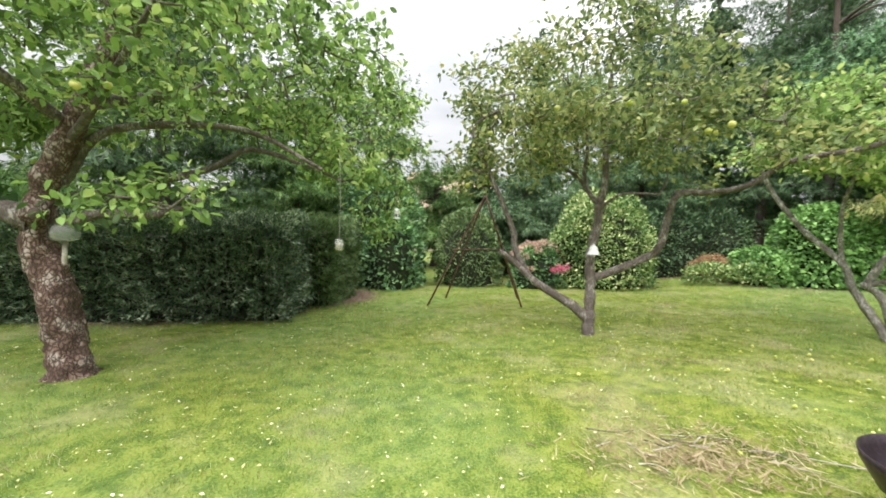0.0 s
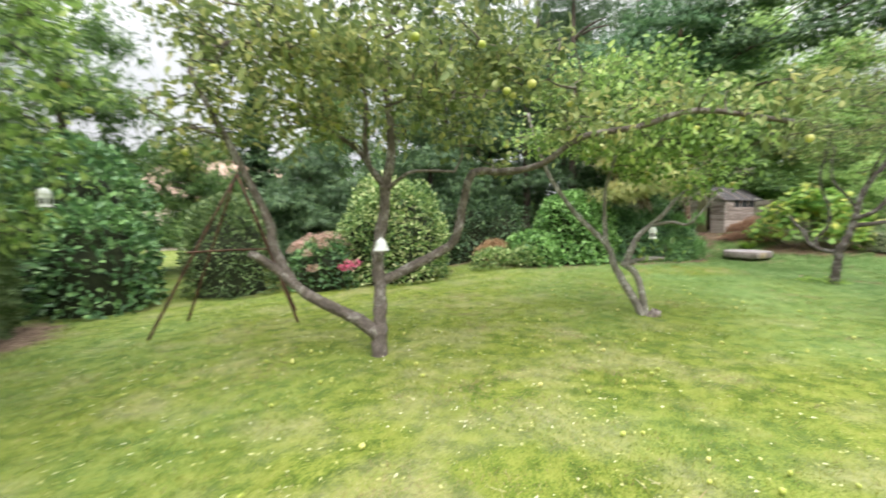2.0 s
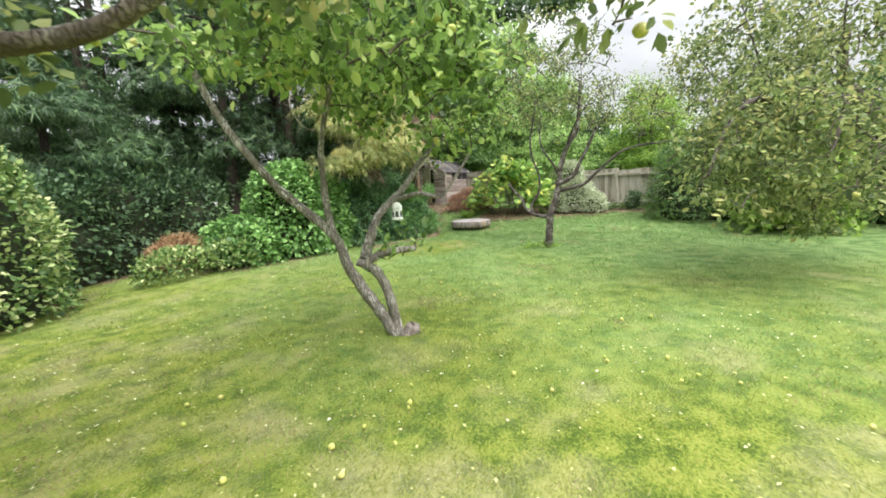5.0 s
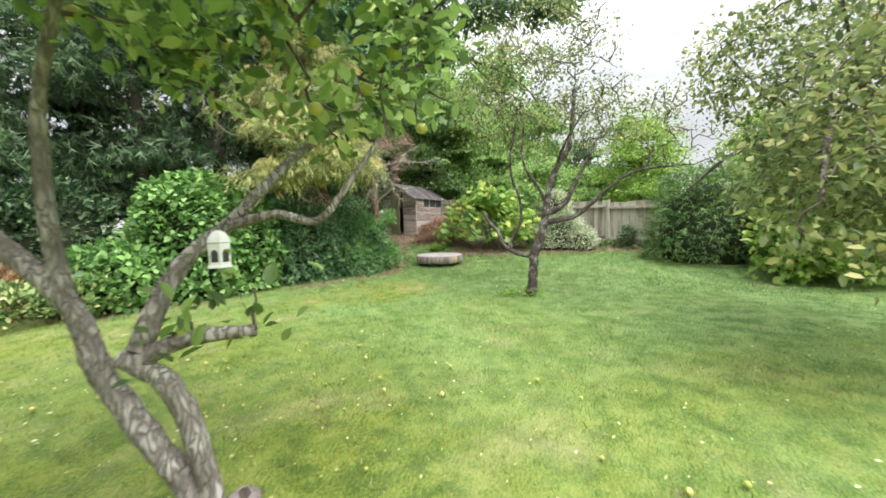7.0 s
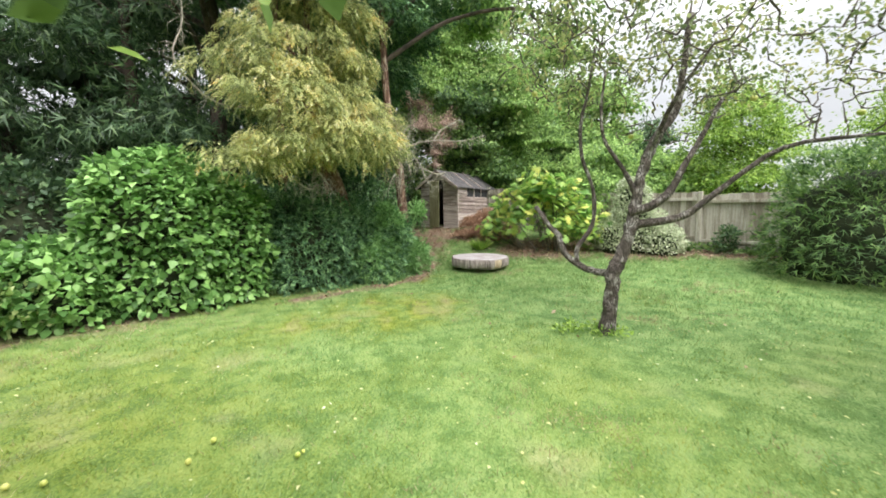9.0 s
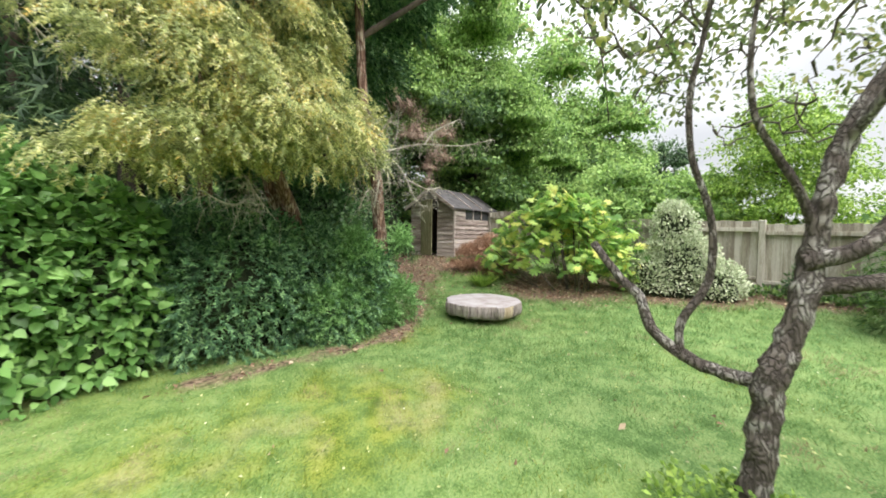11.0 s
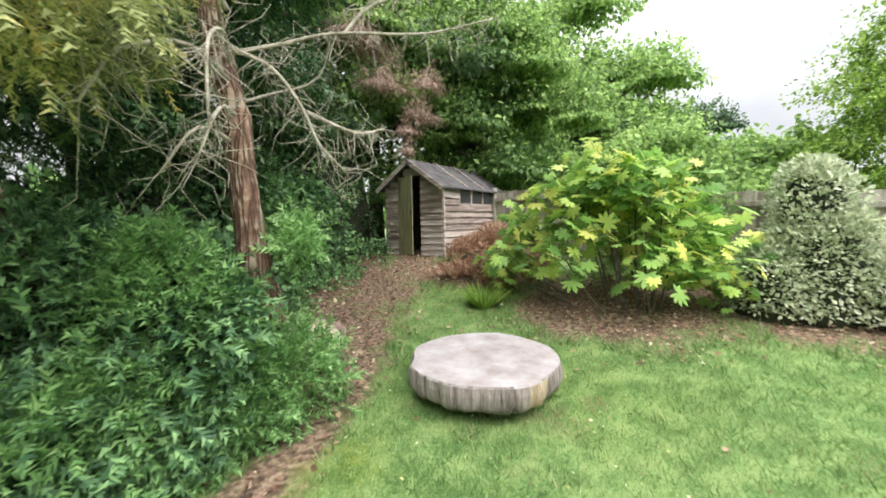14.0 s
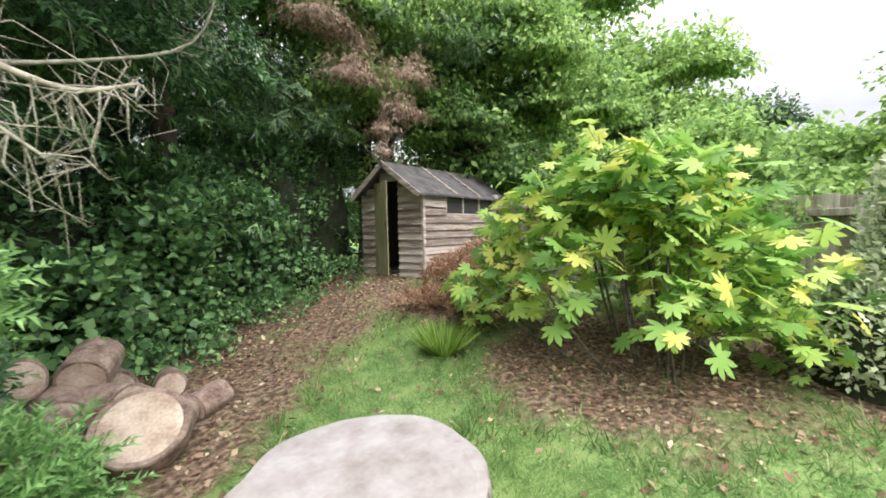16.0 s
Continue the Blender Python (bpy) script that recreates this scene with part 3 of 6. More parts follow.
def grow(tree, limbs, lobes, clusters, leaves, leaf_size, material, spread=0.115, thin=0.5, droop=0.3, twig_mat=None, shape=OVAL, low_cut=None):
    """Twigs that reach from the limbs into every part of the crown, and leaves along them. lobes: (centre, radii) of the crown."""
    pts = []
    w = np.array([r[0] * r[1] * r[2] for _, r in lobes]) ** 0.75
    for (c, r), k in zip(lobes, np.maximum((clusters * w / w.sum()).astype(int), 1)):
        d = unit(rng.normal(size=(k * 3, 3)))
        rad = rng.uniform(0.35, 1.0, (k * 3, 1)) ** 0.6
        q = np.array(c) + d * rad * np.array(r)
        keep = [noise.noise(Vector(a) * 0.9 + Vector((3.1, 0, 0))) > -0.5 + thin * rng.uniform(0, 0.6) for a in q]
        pts.append(q[np.array(keep)][:k])
    pts = np.concatenate(pts)
    skel = np.array([tuple(p) for line in limbs for p in smooth_line(line, 6)])
    order = np.argsort([np.min(np.linalg.norm(skel - p, axis=1)) for p in pts])
    tv, tf, lp, lo = [], [], [], []
    for i in order:
        p = pts[i]
        d = np.linalg.norm(skel - p, axis=1)
        a = skel[np.argmin(d)]
        span = d.min()
        if span < 0.05:
            continue
        m1 = a + (p - a) * 0.35 + rng.normal(size=3) * span * 0.09 + (0, 0, span * 0.06)
        m2 = a + (p - a) * 0.7 + rng.normal(size=3) * span * 0.09 + (0, 0, span * 0.05)
        line = [Vector(q) for q in (a, m1, m2, p)]
        v, f = tube_data(line, min(0.007 + 0.016 * span, 0.034), 0.003, 5, 0.05)
        k = len(tv)
        tv += [tuple(q) for q in v]
        tf += [(x + k, y + k, z + k) for x, y, z in f]
        skel = np.concatenate([skel, [m1, m2, p]])
        n = max(int(leaves * rng.uniform(0.5, 1.5)), 2)
        s = rng.uniform(0.45, 1.1, (n, 1))
        q = m1 + (p - m1) * s + rng.normal(size=(n, 3)) * spread * (1, 1, 0.8)
        lp.append(q)
        lo.append(np.repeat([unit(p - a)], n, 0) * 0.5)
    if tv:
        tw = part("twig_mass", np_mesh("twig_mass", tv, tf), twig_mat or TWIG, tree)
        tw["kind"] = "stuff"
    lp, lo = np.concatenate(lp), np.concatenate(lo)
    d, up = leaf_dirs(len(lp), droop, lo)
    if low_cut is not None:
        ok = lp[:, 2] > low_cut
        lp, d, up = lp[ok], d[ok], up[ok]
    scatter("crown", shape, lp, d, up, leaf_size * rng.uniform(0.6, 1.25, len(lp)), material, tree)
    return pts


def apple_mesh():
    bm = bmesh.new()
    bmesh.ops.create_uvsphere(bm, u_segments=10, v_segments=7, radius=1)
    for v in bm.verts:
        k = math.hypot(v.co.x, v.co.y)
        v.co.z = v.co.z * 0.9 - (0.35 * max(0, 0.5 - k) * (1 if v.co.z > 0 else -0.5))
        v.co.xy *= 1 + 0.06 * v.co.z
    me = bpy.data.meshes.new("apple")
    bm.to_mesh(me)
    bm.free()
    me.polygons.foreach_set("use_smooth", np.ones(len(me.polygons), bool))
    me.materials.append(APPLE_SKIN)
    return me


APPLE = apple_mesh()


def hang_apples(tree, spots, n, low):
    ok = spots[spots[:, 2] < low]
    for p in ok[rng.choice(len(ok), min(n, len(ok)), replace=False)]:
        o = new("apple", APPLE)
        o.parent = tree
        o.matrix_parent_inverse = tree.matrix_basis.inverted()
        o.matrix_basis = pose(p[0] + rng.normal() * .05, p[1] + rng.normal() * .05, p[2] - 0.06, rng.uniform(-20, 20), rng.uniform(-20, 20), 0) @ Matrix.Scale(rng.uniform(0.032, 0.044), 4)


T1 = [[(-4.22, 3.5, -0.12), (-4.26, 3.5, 0.33), (-4.37, 3.49, 0.81), (-4.53, 3.49, 1.28), (-4.57, 3.49, 1.6), (-4.45, 3.49, 2.0), (-4.2, 3.5, 2.5), (-3.95, 3.6, 3.2), (-3.6, 3.8, 4.2)],
      [(-4.5, 3.42, 1.55), (-4.75, 3.38, 1.66), (-5.3, 3.3, 1.72), (-6.1, 3.4, 2.2), (-6.6, 3.6, 3.0)],
      [(-4.45, 3.5, 1.5), (-3.97, 3.6, 1.66), (-3.39, 3.7, 1.66), (-2.9, 3.7, 1.85)],
      [(-4.45, 3.6, 1.8), (-3.96, 4.58, 2.14), (-3.52, 4.9, 2.36), (-3.02, 4.9, 2.6), (-2.17, 4.8, 2.35), (-1.7, 4.7, 2.16)],
      [(-4.2, 3.5, 2.4), (-3.7, 3.2, 2.6), (-3.28, 3.0, 2.9), (-2.6, 2.6, 3.3)],
      [(-4.4, 3.6, 1.95), (-4.1, 3.66, 2.45), (-3.58, 3.68, 2.6), (-2.49, 3.72, 2.58), (-1.6, 3.6, 2.15)],
      [(-4.1, 3.6, 2.8), (-3.6, 5.0, 3.4), (-2.8, 6.2, 3.5), (-2.0, 6.8, 3.1)],
      [(-4.2, 3.4, 2.6), (-4.4, 2.4, 3.2), (-4.3, 1.5, 3.5)]]
T1_R = [(0.20, 0.09), (0.13, 0.05), (0.07, 0.025), (0.06, 0.02), (0.05, 0.02), (0.06, 0.02), (0.07, 0.02), (0.06, 0.02)]
T1_LOBES = [((-4.2, 3.9, 3.7), (2.4, 2.3, 1.3)), ((-2.6, 4.6, 3.65), (1.7, 1.7, 0.9)), ((-2.0, 6.0, 3.2), (1.3, 1.4, 1.0)), ((-2.9, 3.0, 3.15), (1.2, 0.9, 0.7)), ((-4.2, 4.2, 5.0), (2.2, 2.2, 0.8)), ((-1.7, 4.4, 2.4), (0.6, 0.6, 0.35)), ((-2.9, 2.9, 1.85), (0.8, 0.45, 0.22)), ((-3.0, 2.6, 1.8), (0.6, 0.3, 0.18)), ((-1.6, 6.6, 2.0), (0.5, 0.6, 0.8)), ((-6.0, 3.4, 3.0), (1.4, 1.5, 1.0))]
T2 = [[(1.79, 5.52, -0.1), (1.82, 5.6, 0.18), (1.85, 5.68, 0.4), (1.88, 5.76, 0.75), (1.88, 5.82, 1.19), (1.96, 5.78, 1.64), (1.97, 5.76, 1.98)],
      [(1.97, 5.76, 1.98), (2.03, 5.69, 2.31), (2.02, 5.7, 2.84), (1.98, 5.74, 3.24), (2.06, 5.66, 3.9)],
      [(1.97, 5.76, 1.98), (1.86, 5.85, 2.14), (1.72, 6.0, 2.41), (1.49, 6.26, 2.64), (1.15, 6.55, 2.85)],
      [(1.82, 5.89, 2.25), (1.78, 5.93, 2.5), (1.81, 5.9, 2.89), (1.72, 5.95, 3.6)],
      [(1.98, 5.74, 1.92), (2.08, 5.62, 2.03), (2.22, 5.44, 2.12), (2.55, 5.08, 2.09)],
      [(1.89, 5.8, 0.82), (2.3, 5.74, 1.0), (2.65, 5.62, 1.19), (2.78, 5.5, 1.36), (2.86, 5.45, 1.79), (2.9, 5.35, 2.08), (3.04, 5.33, 2.15), (3.22, 5.14, 2.12), (3.5, 4.78, 2.18), (3.78, 4.5, 2.44), (4.15, 4.05, 2.5), (4.55, 3.7, 2.62), (5.0, 3.1, 2.42)],
      [(1.8, 5.6, 0.24), (1.6, 5.66, 0.42), (1.37, 5.72, 0.56), (1.05, 5.78, 0.76), (0.74, 5.93, 1.05), (0.49, 5.92, 1.23)],
      [(0.92, 5.86, 0.87), (0.75, 6.0, 1.27), (0.71, 6.03, 1.54), (0.56, 6.02, 1.91), (0.36, 6.01, 2.36), (0.15, 6.01, 2.8), (0.03, 6.0, 3.18), (0.41, 6.02, 3.45), (1.12, 6.04, 3.53)],
      [(0.3, 6.0, 2.45), (0.0, 6.1, 2.55), (-0.3, 6.2, 2.5)]]
T2_R = [(0.095, 0.06), (0.06, 0.025), (0.045, 0.02), (0.035, 0.015), (0.03, 0.012), (0.065, 0.025), (0.085, 0.045), (0.06, 0.018), (0.025, 0.012)]
T2_LOBES = [((2.0, 5.7, 3.8), (1.7, 1.6, 1.0)), ((0.8, 6.0, 3.2), (1.1, 1.3, 0.9)), ((3.4, 5.3, 3.0), (1.2, 1.3, 0.8)), ((2.0, 5.8, 3.0), (1.6, 1.4, 0.5)), ((2.2, 5.9, 4.6), (1.1, 1.0, 0.5)), ((0.0, 6.2, 2.5), (0.6, 0.7, 0.4)), ((4.0, 4.4, 2.7), (0.65, 0.65, 0.35)), ((4.7, 3.5, 2.65), (0.6, 0.6, 0.33)), ((5.1, 3.0, 2.5), (0.4, 0.4, 0.28)), ((2.3, 4.6, 3.0), (1.0, 0.6, 0.5)), ((0.6, 6.6, 4.0), (1.0, 1.0, 0.8)), ((1.3, 5.0, 3.6), (1.0, 0.7, 0.7))]
T3 = [[(6.03, 5.36, -0.05), (5.97, 5.46, 0.2), (5.88, 5.6, 0.47), (5.78, 5.76, 0.82), (5.72, 5.86, 1.14), (5.46, 6.3, 1.66), (5.23, 6.68, 2.31), (5.11, 6.9, 2.92), (5.0, 7.0, 3.43)],
      [(5.76, 5.8, 0.94), (5.71, 5.88, 1.29), (5.7, 5.9, 1.79), (5.72, 5.88, 2.12), (5.8, 5.73, 2.69), (5.87, 5.6, 3.3)],
      [(6.04, 5.36, 0.0), (6.0, 5.42, 0.43), (5.93, 5.5, 0.72), (5.82, 5.66, 0.86)],
      [(5.86, 5.6, 0.84), (6.0, 5.4, 0.93), (6.15, 5.16, 0.95)],
      [(5.87, 5.6, 0.88), (5.98, 5.58, 1.12), (6.11, 5.58, 1.29), (6.3, 5.5, 1.46), (6.38, 5.36, 1.62), (6.68, 5.34, 1.88), (7.0, 5.2, 2.15)],
      [(6.28, 5.5, 1.44), (6.34, 5.2, 1.5), (6.4, 4.98, 1.46), (6.46, 4.84, 1.62), (6.6, 4.7, 1.9)]]
T3_R = [(0.07, 0.024), (0.042, 0.018), (0.06, 0.045), (0.045, 0.032), (0.055, 0.022), (0.03, 0.012)]
T3_LOBES = [((5.6, 5.6, 3.15), (1.6, 1.5, 0.7)), ((5.0, 6.1, 2.95), (1.0, 1.0, 0.5)), ((6.7, 5.2, 2.65), (1.1, 1.1, 0.6)), ((5.8, 5.6, 3.6), (1.0, 1.0, 0.4)), ((5.6, 4.7, 2.75), (1.0, 0.7, 0.5)), ((6.9, 4.9, 2.2), (0.6, 0.5, 0.3)), ((6.15, 5.12, 1.08), (0.16, 0.12, 0.1)), ((6.0, 5.35, 1.1), (0.12, 0.12, 0.2))]
T4 = [[(11.6, 5.19, 0.0), (11.63, 5.15, 0.52), (11.64, 5.12, 0.84), (11.69, 5.06, 1.04), (11.74, 4.98, 1.36), (11.77, 4.94, 1.68), (11.8, 4.9, 1.95), (11.87, 4.79, 2.3), (11.98, 4.62, 2.61), (12.02, 4.57, 2.98), (12.05, 4.53, 3.6)],
      [(11.65, 5.14, 0.82), (11.72, 5.34, 0.82), (11.77, 5.55, 0.88), (11.8, 5.74, 1.02), (11.84, 5.82, 1.22), (11.88, 5.95, 1.33), (11.95, 6.16, 1.58)],
      [(11.77, 5.57, 0.88), (11.79, 5.57, 1.09), (11.88, 5.43, 1.36), (11.88, 5.43, 1.76), (11.8, 5.55, 2.15), (11.79, 5.57, 2.54), (11.83, 5.51, 2.89), (11.87, 5.45, 3.4)],
      [(11.73, 5.0, 1.5), (11.77, 4.75, 1.6), (11.87, 4.61, 1.77), (11.92, 4.52, 1.98), (12.02, 4.38, 2.28), (12.11, 4.2, 2.7)],
      [(11.72, 5.02, 1.36), (11.84, 4.65, 1.42), (11.95, 4.44, 1.5), (12.02, 4.2, 1.72), (12.2, 3.66, 2.15), (12.6, 2.9, 2.26)],
      [(11.76, 4.96, 1.71), (11.7, 5.04, 1.91), (11.63, 5.15, 2.1), (11.55, 5.26, 2.31), (11.53, 5.29, 2.63), (11.55, 5.26, 3.0)],
      [(11.84, 4.84, 2.15), (11.5, 4.6, 2.6), (11.3, 4.3, 3.0)]]
T4_R = [(0.085, 0.03), (0.045, 0.03), (0.03, 0.015), (0.055, 0.022), (0.05, 0.018), (0.03, 0.012), (0.03, 0.012)]
T4_LOBES = [((11.9, 4.9, 3.75), (1.6, 1.6, 0.75)), ((11.7, 5.9, 3.3), (1.1, 0.8, 0.55)), ((12.5, 3.8, 3.2), (1.2, 1.1, 0.65)), ((12.8, 2.9, 2.6), (0.8, 0.8, 0.4)), ((13.0, 5.0, 3.0), (0.9, 1.2, 0.7)), ((12.0, 5.0, 4.5), (1.2, 1.2, 0.6))]
T5 = [[(12.7, -1.6, 0.0), (12.6, -1.4, 0.6), (12.4, -1.1, 1.2), (12.0, -0.4, 1.9), (11.4, 0.5, 2.8), (11.2, 0.6, 3.6)],
      [(12.4, -1.1, 1.2), (11.0, 1.0, 2.1), (10.0, 1.7, 2.5), (9.0, 2.2, 2.2), (8.2, 2.5, 1.5)],
      [(12.2, -0.7, 1.5), (10.6, 0.6, 2.4), (9.4, 1.0, 2.4), (8.4, 1.4, 1.7)],
      [(12.1, -0.6, 1.6), (11.6, 1.4, 2.3), (11.6, 2.3, 2.3), (11.9, 2.9, 1.8)],
      [(12.0, -0.4, 1.9), (12.6, -0.4, 2.7), (13.2, -0.5, 2.6)],
      [(10.2, 1.6, 2.5), (9.8, 1.9, 3.2), (9.3, 2.2, 3.9)], [(10.6, 0.7, 2.5), (10.2, 0.9, 3.3), (9.6, 1.0, 4.3)], [(11.5, 1.2, 2.3), (11.7, 2.0, 3.0), (12.0, 2.5, 3.8)]]
T5_R = [(0.15, 0.06), (0.07, 0.015), (0.06, 0.015), (0.06, 0.015), (0.06, 0.02), (0.02, 0.006), (0.02, 0.006), (0.03, 0.008)]
T5_LOBES = [((11.0, 1.0, 2.8), (1.9, 1.6, 0.9)), ((9.4, 1.9, 2.2), (1.1, 1.0, 0.8)), ((8.6, 2.2, 1.55), (0.6, 0.65, 0.7)), ((8.9, 1.4, 1.6), (0.9, 0.9, 0.8)), ((11.2, 1.7, 1.9), (0.9, 0.6, 0.7)), ((10.3, 1.9, 1.7), (1.0, 0.7, 0.8)), ((10.0, 1.0, 1.5), (1.0, 1.0, 0.8)), ((9.5, 2.1, 3.5), (0.5, 0.5, 0.6)), ((9.9, 1.0, 3.8), (0.7, 0.6, 0.6)), ((11.7, 2.3, 3.4), (0.9, 0.7, 0.7)), ((12.1, 1.2, 3.7), (1.0, 0.8, 0.8))]


def apple_tree(base, label, limbs, radii, lobes, clusters, leaves, size, material, apples=0, thin=0.5, low=3.0, low_cut=None, bark=None, rough=0.17, limb_bark=None):
    t = thing("apple_tree", base, label, "tree", "old apple trees on the lawn")
    limb("trunk", limbs[0], *radii[0], bark or BARK, t, 16, 8, radii[0][0] * 0.75, rough)
    for line, (a, b) in zip(limbs[1:], radii[1:]):
        limb("limb", line, a, b, limb_bark or BARK, t, 8, 4, 0.0, 0.16)
    spots = grow(t, limbs, lobes, clusters, leaves, size, material, thin=thin, low_cut=low_cut)
    hang_apples(t, spots, apples, low)
    return t


old_tree = apple_tree((-4.2, 3.5, -0.07), "old apple tree with a thick leaning knobbly trunk and spreading crown", T1, T1_R, T1_LOBES, 820, 30, 0.1, APPLE_LEAF, 25, 0.5, 3.0, bark=OLD_BARK, rough=0.26)
limb("sawn_stub", [(-4.54, 3.5, 1.6), (-4.45, 3.37, 1.64), (-4.37, 3.29, 1.65)], 0.15, 0.11, OLD_BARK, old_tree, 12, 3, 0.0, 0.22)
# no hole is cut: the hollow's shade is this disc's dark colour
limb("hollow", [(-4.372, 3.292, 1.65), (-4.36, 3.28, 1.651)], 0.055, 0.045, DARK_BARK, old_tree, 10, 1, 0.0, 0.3, "dark disc that stands for the hollow in a sawn stub")
apple_tree((1.79, 5.55, 0.02), "forked apple tree with low crooked limbs and green apples", T2, T2_R, T2_LOBES, 620, 23, 0.094, APPLE_LEAF_B, 45, 0.7, 3.2)
apple_tree((6.02, 5.38, 0.05), "small leaning apple tree with two thin stems and green apples", T3, T3_R, T3_LOBES, 350, 24, 0.102, APPLE_LEAF, 45, 0.6, 3.0, bark=PALE_BARK, limb_bark=PALE_BARK)
knob = thing("stump_knob", (6.08, 5.26, 0.05), "pale knobbly sawn stump at an apple tree's foot", "stump")
limb("knob", [(6.06, 5.30, -0.02), (6.08, 5.25, 0.07), (6.09, 5.22, 0.15)], 0.085, 0.075, SLABBARK, knob, 12, 3, 0.03, 0.3)
# raised dark disc on the cut face, coloured like a shaded hole
limb("hollow", [(6.09, 5.221, 0.148), (6.092, 5.216, 0.154)], 0.04, 0.036, DARK_BARK, knob, 10, 1, 0.0, 0.25, "dark disc that stands for the hollow in the cut face")
apple_tree((11.6, 5.19, 0.15), "sparse knotty apple tree with pruned limbs", T4, T4_R, T4_LOBES, 520, 15, 0.064, APPLE_LEAF_B, 4, 0.8, 3.2, 2.75, bark=DARK_APPLE_BARK, limb_bark=DARK_APPLE_BARK, rough=0.3)
apple_tree((12.7, -1.6, 0.13), "drooping apple tree with branches that hang low over the lawn", T5, T5_R, T5_LOBES, 780, 27, 0.078, APPLE_LEAF_B, 12, 0.5, 2.6)


# ---- hedges and shrubs ----
def shell_points(kind, c, r, n, lump=0.14, freq=1.3, depth=0.18, angle=0.0, floor_cut=True):
    """Points and outward directions on a lumpy box or dome with its foot at c."""
    c, r = np.array(c, float), np.array(r, float)
    if kind == "box":
        areas = np.array([r[1] * r[2], r[1] * r[2], r[0] * r[2], r[0] * r[2], r[0] * r[1] * 0.9])
        side = rng.choice(5, n, p=areas / areas.sum())
        u, v = rng.uniform(-1, 1, n), rng.uniform(-1, 1, n)
        p, nn = np.zeros((n, 3)), np.zeros((n, 3))
        for s, (ax, sg) in enumerate(((0, 1), (0, -1), (1, 1), (1, -1), (2, 1))):
            k = side == s
            o = [a for a in range(3) if a != ax]
            p[k, ax], p[k, o[0]], p[k, o[1]] = sg, u[k], v[k]
            nn[k, ax] = sg
        soft = unit(p) * np.array((1, 1, 1))
        p = p * (0.9 + 0.1 * np.minimum(1, np.linalg.norm(p, axis=1, keepdims=True) ** -1 * 1.35))
        nn = unit(nn + soft * 0.45)
        p = p * r + (0, 0, r[2])
    else:
        nn = unit(rng.normal(size=(n, 3)))
        if floor_cut:
            nn[:, 2] = np.where(nn[:, 2] < -0.56, -nn[:, 2], nn[:, 2])
        flat = nn.copy()
        if floor_cut:
            low = nn[:, 2] < 0.1
            flat[low, :2] = unit(nn[low, :2]) * 0.98
        p = flat * r + (0, 0, r[2] * (0.55 if floor_cut else 0))
        p[:, 2] = np.maximum(p[:, 2], 0.04)
    if angle:
        ca, sa = math.cos(radians(angle)), math.sin(radians(angle))
        rot = np.array(((ca, -sa, 0), (sa, ca, 0), (0, 0, 1)))
        p, nn = p @ rot.T, nn @ rot.T
    p = p + c
    h = np.array([noise.noise(Vector(q) * freq) + 0.5 * noise.noise(Vector(q) * freq * 2.7) for q in p])
    return p + nn * (h[:, None] * lump - rng.uniform(0, depth, (n, 1))), nn


# added solid filler, not twigs: closes the view through the leaves
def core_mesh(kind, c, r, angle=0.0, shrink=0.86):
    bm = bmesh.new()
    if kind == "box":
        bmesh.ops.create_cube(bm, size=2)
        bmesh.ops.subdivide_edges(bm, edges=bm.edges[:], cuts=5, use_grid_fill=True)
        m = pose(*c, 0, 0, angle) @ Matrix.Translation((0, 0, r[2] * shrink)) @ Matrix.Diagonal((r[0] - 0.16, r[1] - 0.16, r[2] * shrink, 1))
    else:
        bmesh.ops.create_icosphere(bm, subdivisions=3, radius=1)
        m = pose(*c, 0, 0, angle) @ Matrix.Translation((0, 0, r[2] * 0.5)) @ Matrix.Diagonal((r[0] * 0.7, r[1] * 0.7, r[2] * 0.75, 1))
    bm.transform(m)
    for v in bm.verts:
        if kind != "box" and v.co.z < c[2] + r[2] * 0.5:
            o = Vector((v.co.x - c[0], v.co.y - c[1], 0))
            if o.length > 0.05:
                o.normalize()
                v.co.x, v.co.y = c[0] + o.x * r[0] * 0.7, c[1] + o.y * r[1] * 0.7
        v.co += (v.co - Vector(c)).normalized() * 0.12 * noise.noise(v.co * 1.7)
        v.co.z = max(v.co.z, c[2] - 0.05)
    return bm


def bush(name, label, category, pieces, n, size, material, shape=LEAF2, lift=0.35, droop=0.0, lump=0.14, depth=0.2, jitter=0.7, up_bias=0.6, core=True, extra=None, group=""):
    """A hedge or shrub: a skin of leaves over a near-black core that stands for the shade within. pieces: (box or dome,
    foot, radii, angle).
    """
    first = pieces[0][1]
    t = thing(name, first, label, category, group)
    pos, out = [], []
    vol = np.array([(p[2][0] * p[2][1] + p[2][0] * p[2][2] + p[2][1] * p[2][2]) for p in pieces])
    for (kind, c, r, a), k in zip(pieces, (n * vol / vol.sum()).astype(int)):
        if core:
            part("dark_core", core_mesh(kind, c, r, a), CORE, t, smooth=True)
        p, o = shell_points(kind, c, r, k, lump=lump, depth=depth, angle=a)
        pos.append(p), out.append(o)
    pos, out = np.concatenate(pos), np.concatenate(out)
    m = len(pos)
    d = out + rng.normal(size=(m, 3)) * jitter + (0, 0, lift - droop)
    up = out * 0.8 + rng.normal(size=(m, 3)) * 0.4 + (0, 0, up_bias)
    scatter("foliage", shape, pos, d, up, size * rng.uniform(0.6, 1.3, m), material, t)
    return t


def G(x, y, dz=0.0):
    return on_ground(x, y, dz)


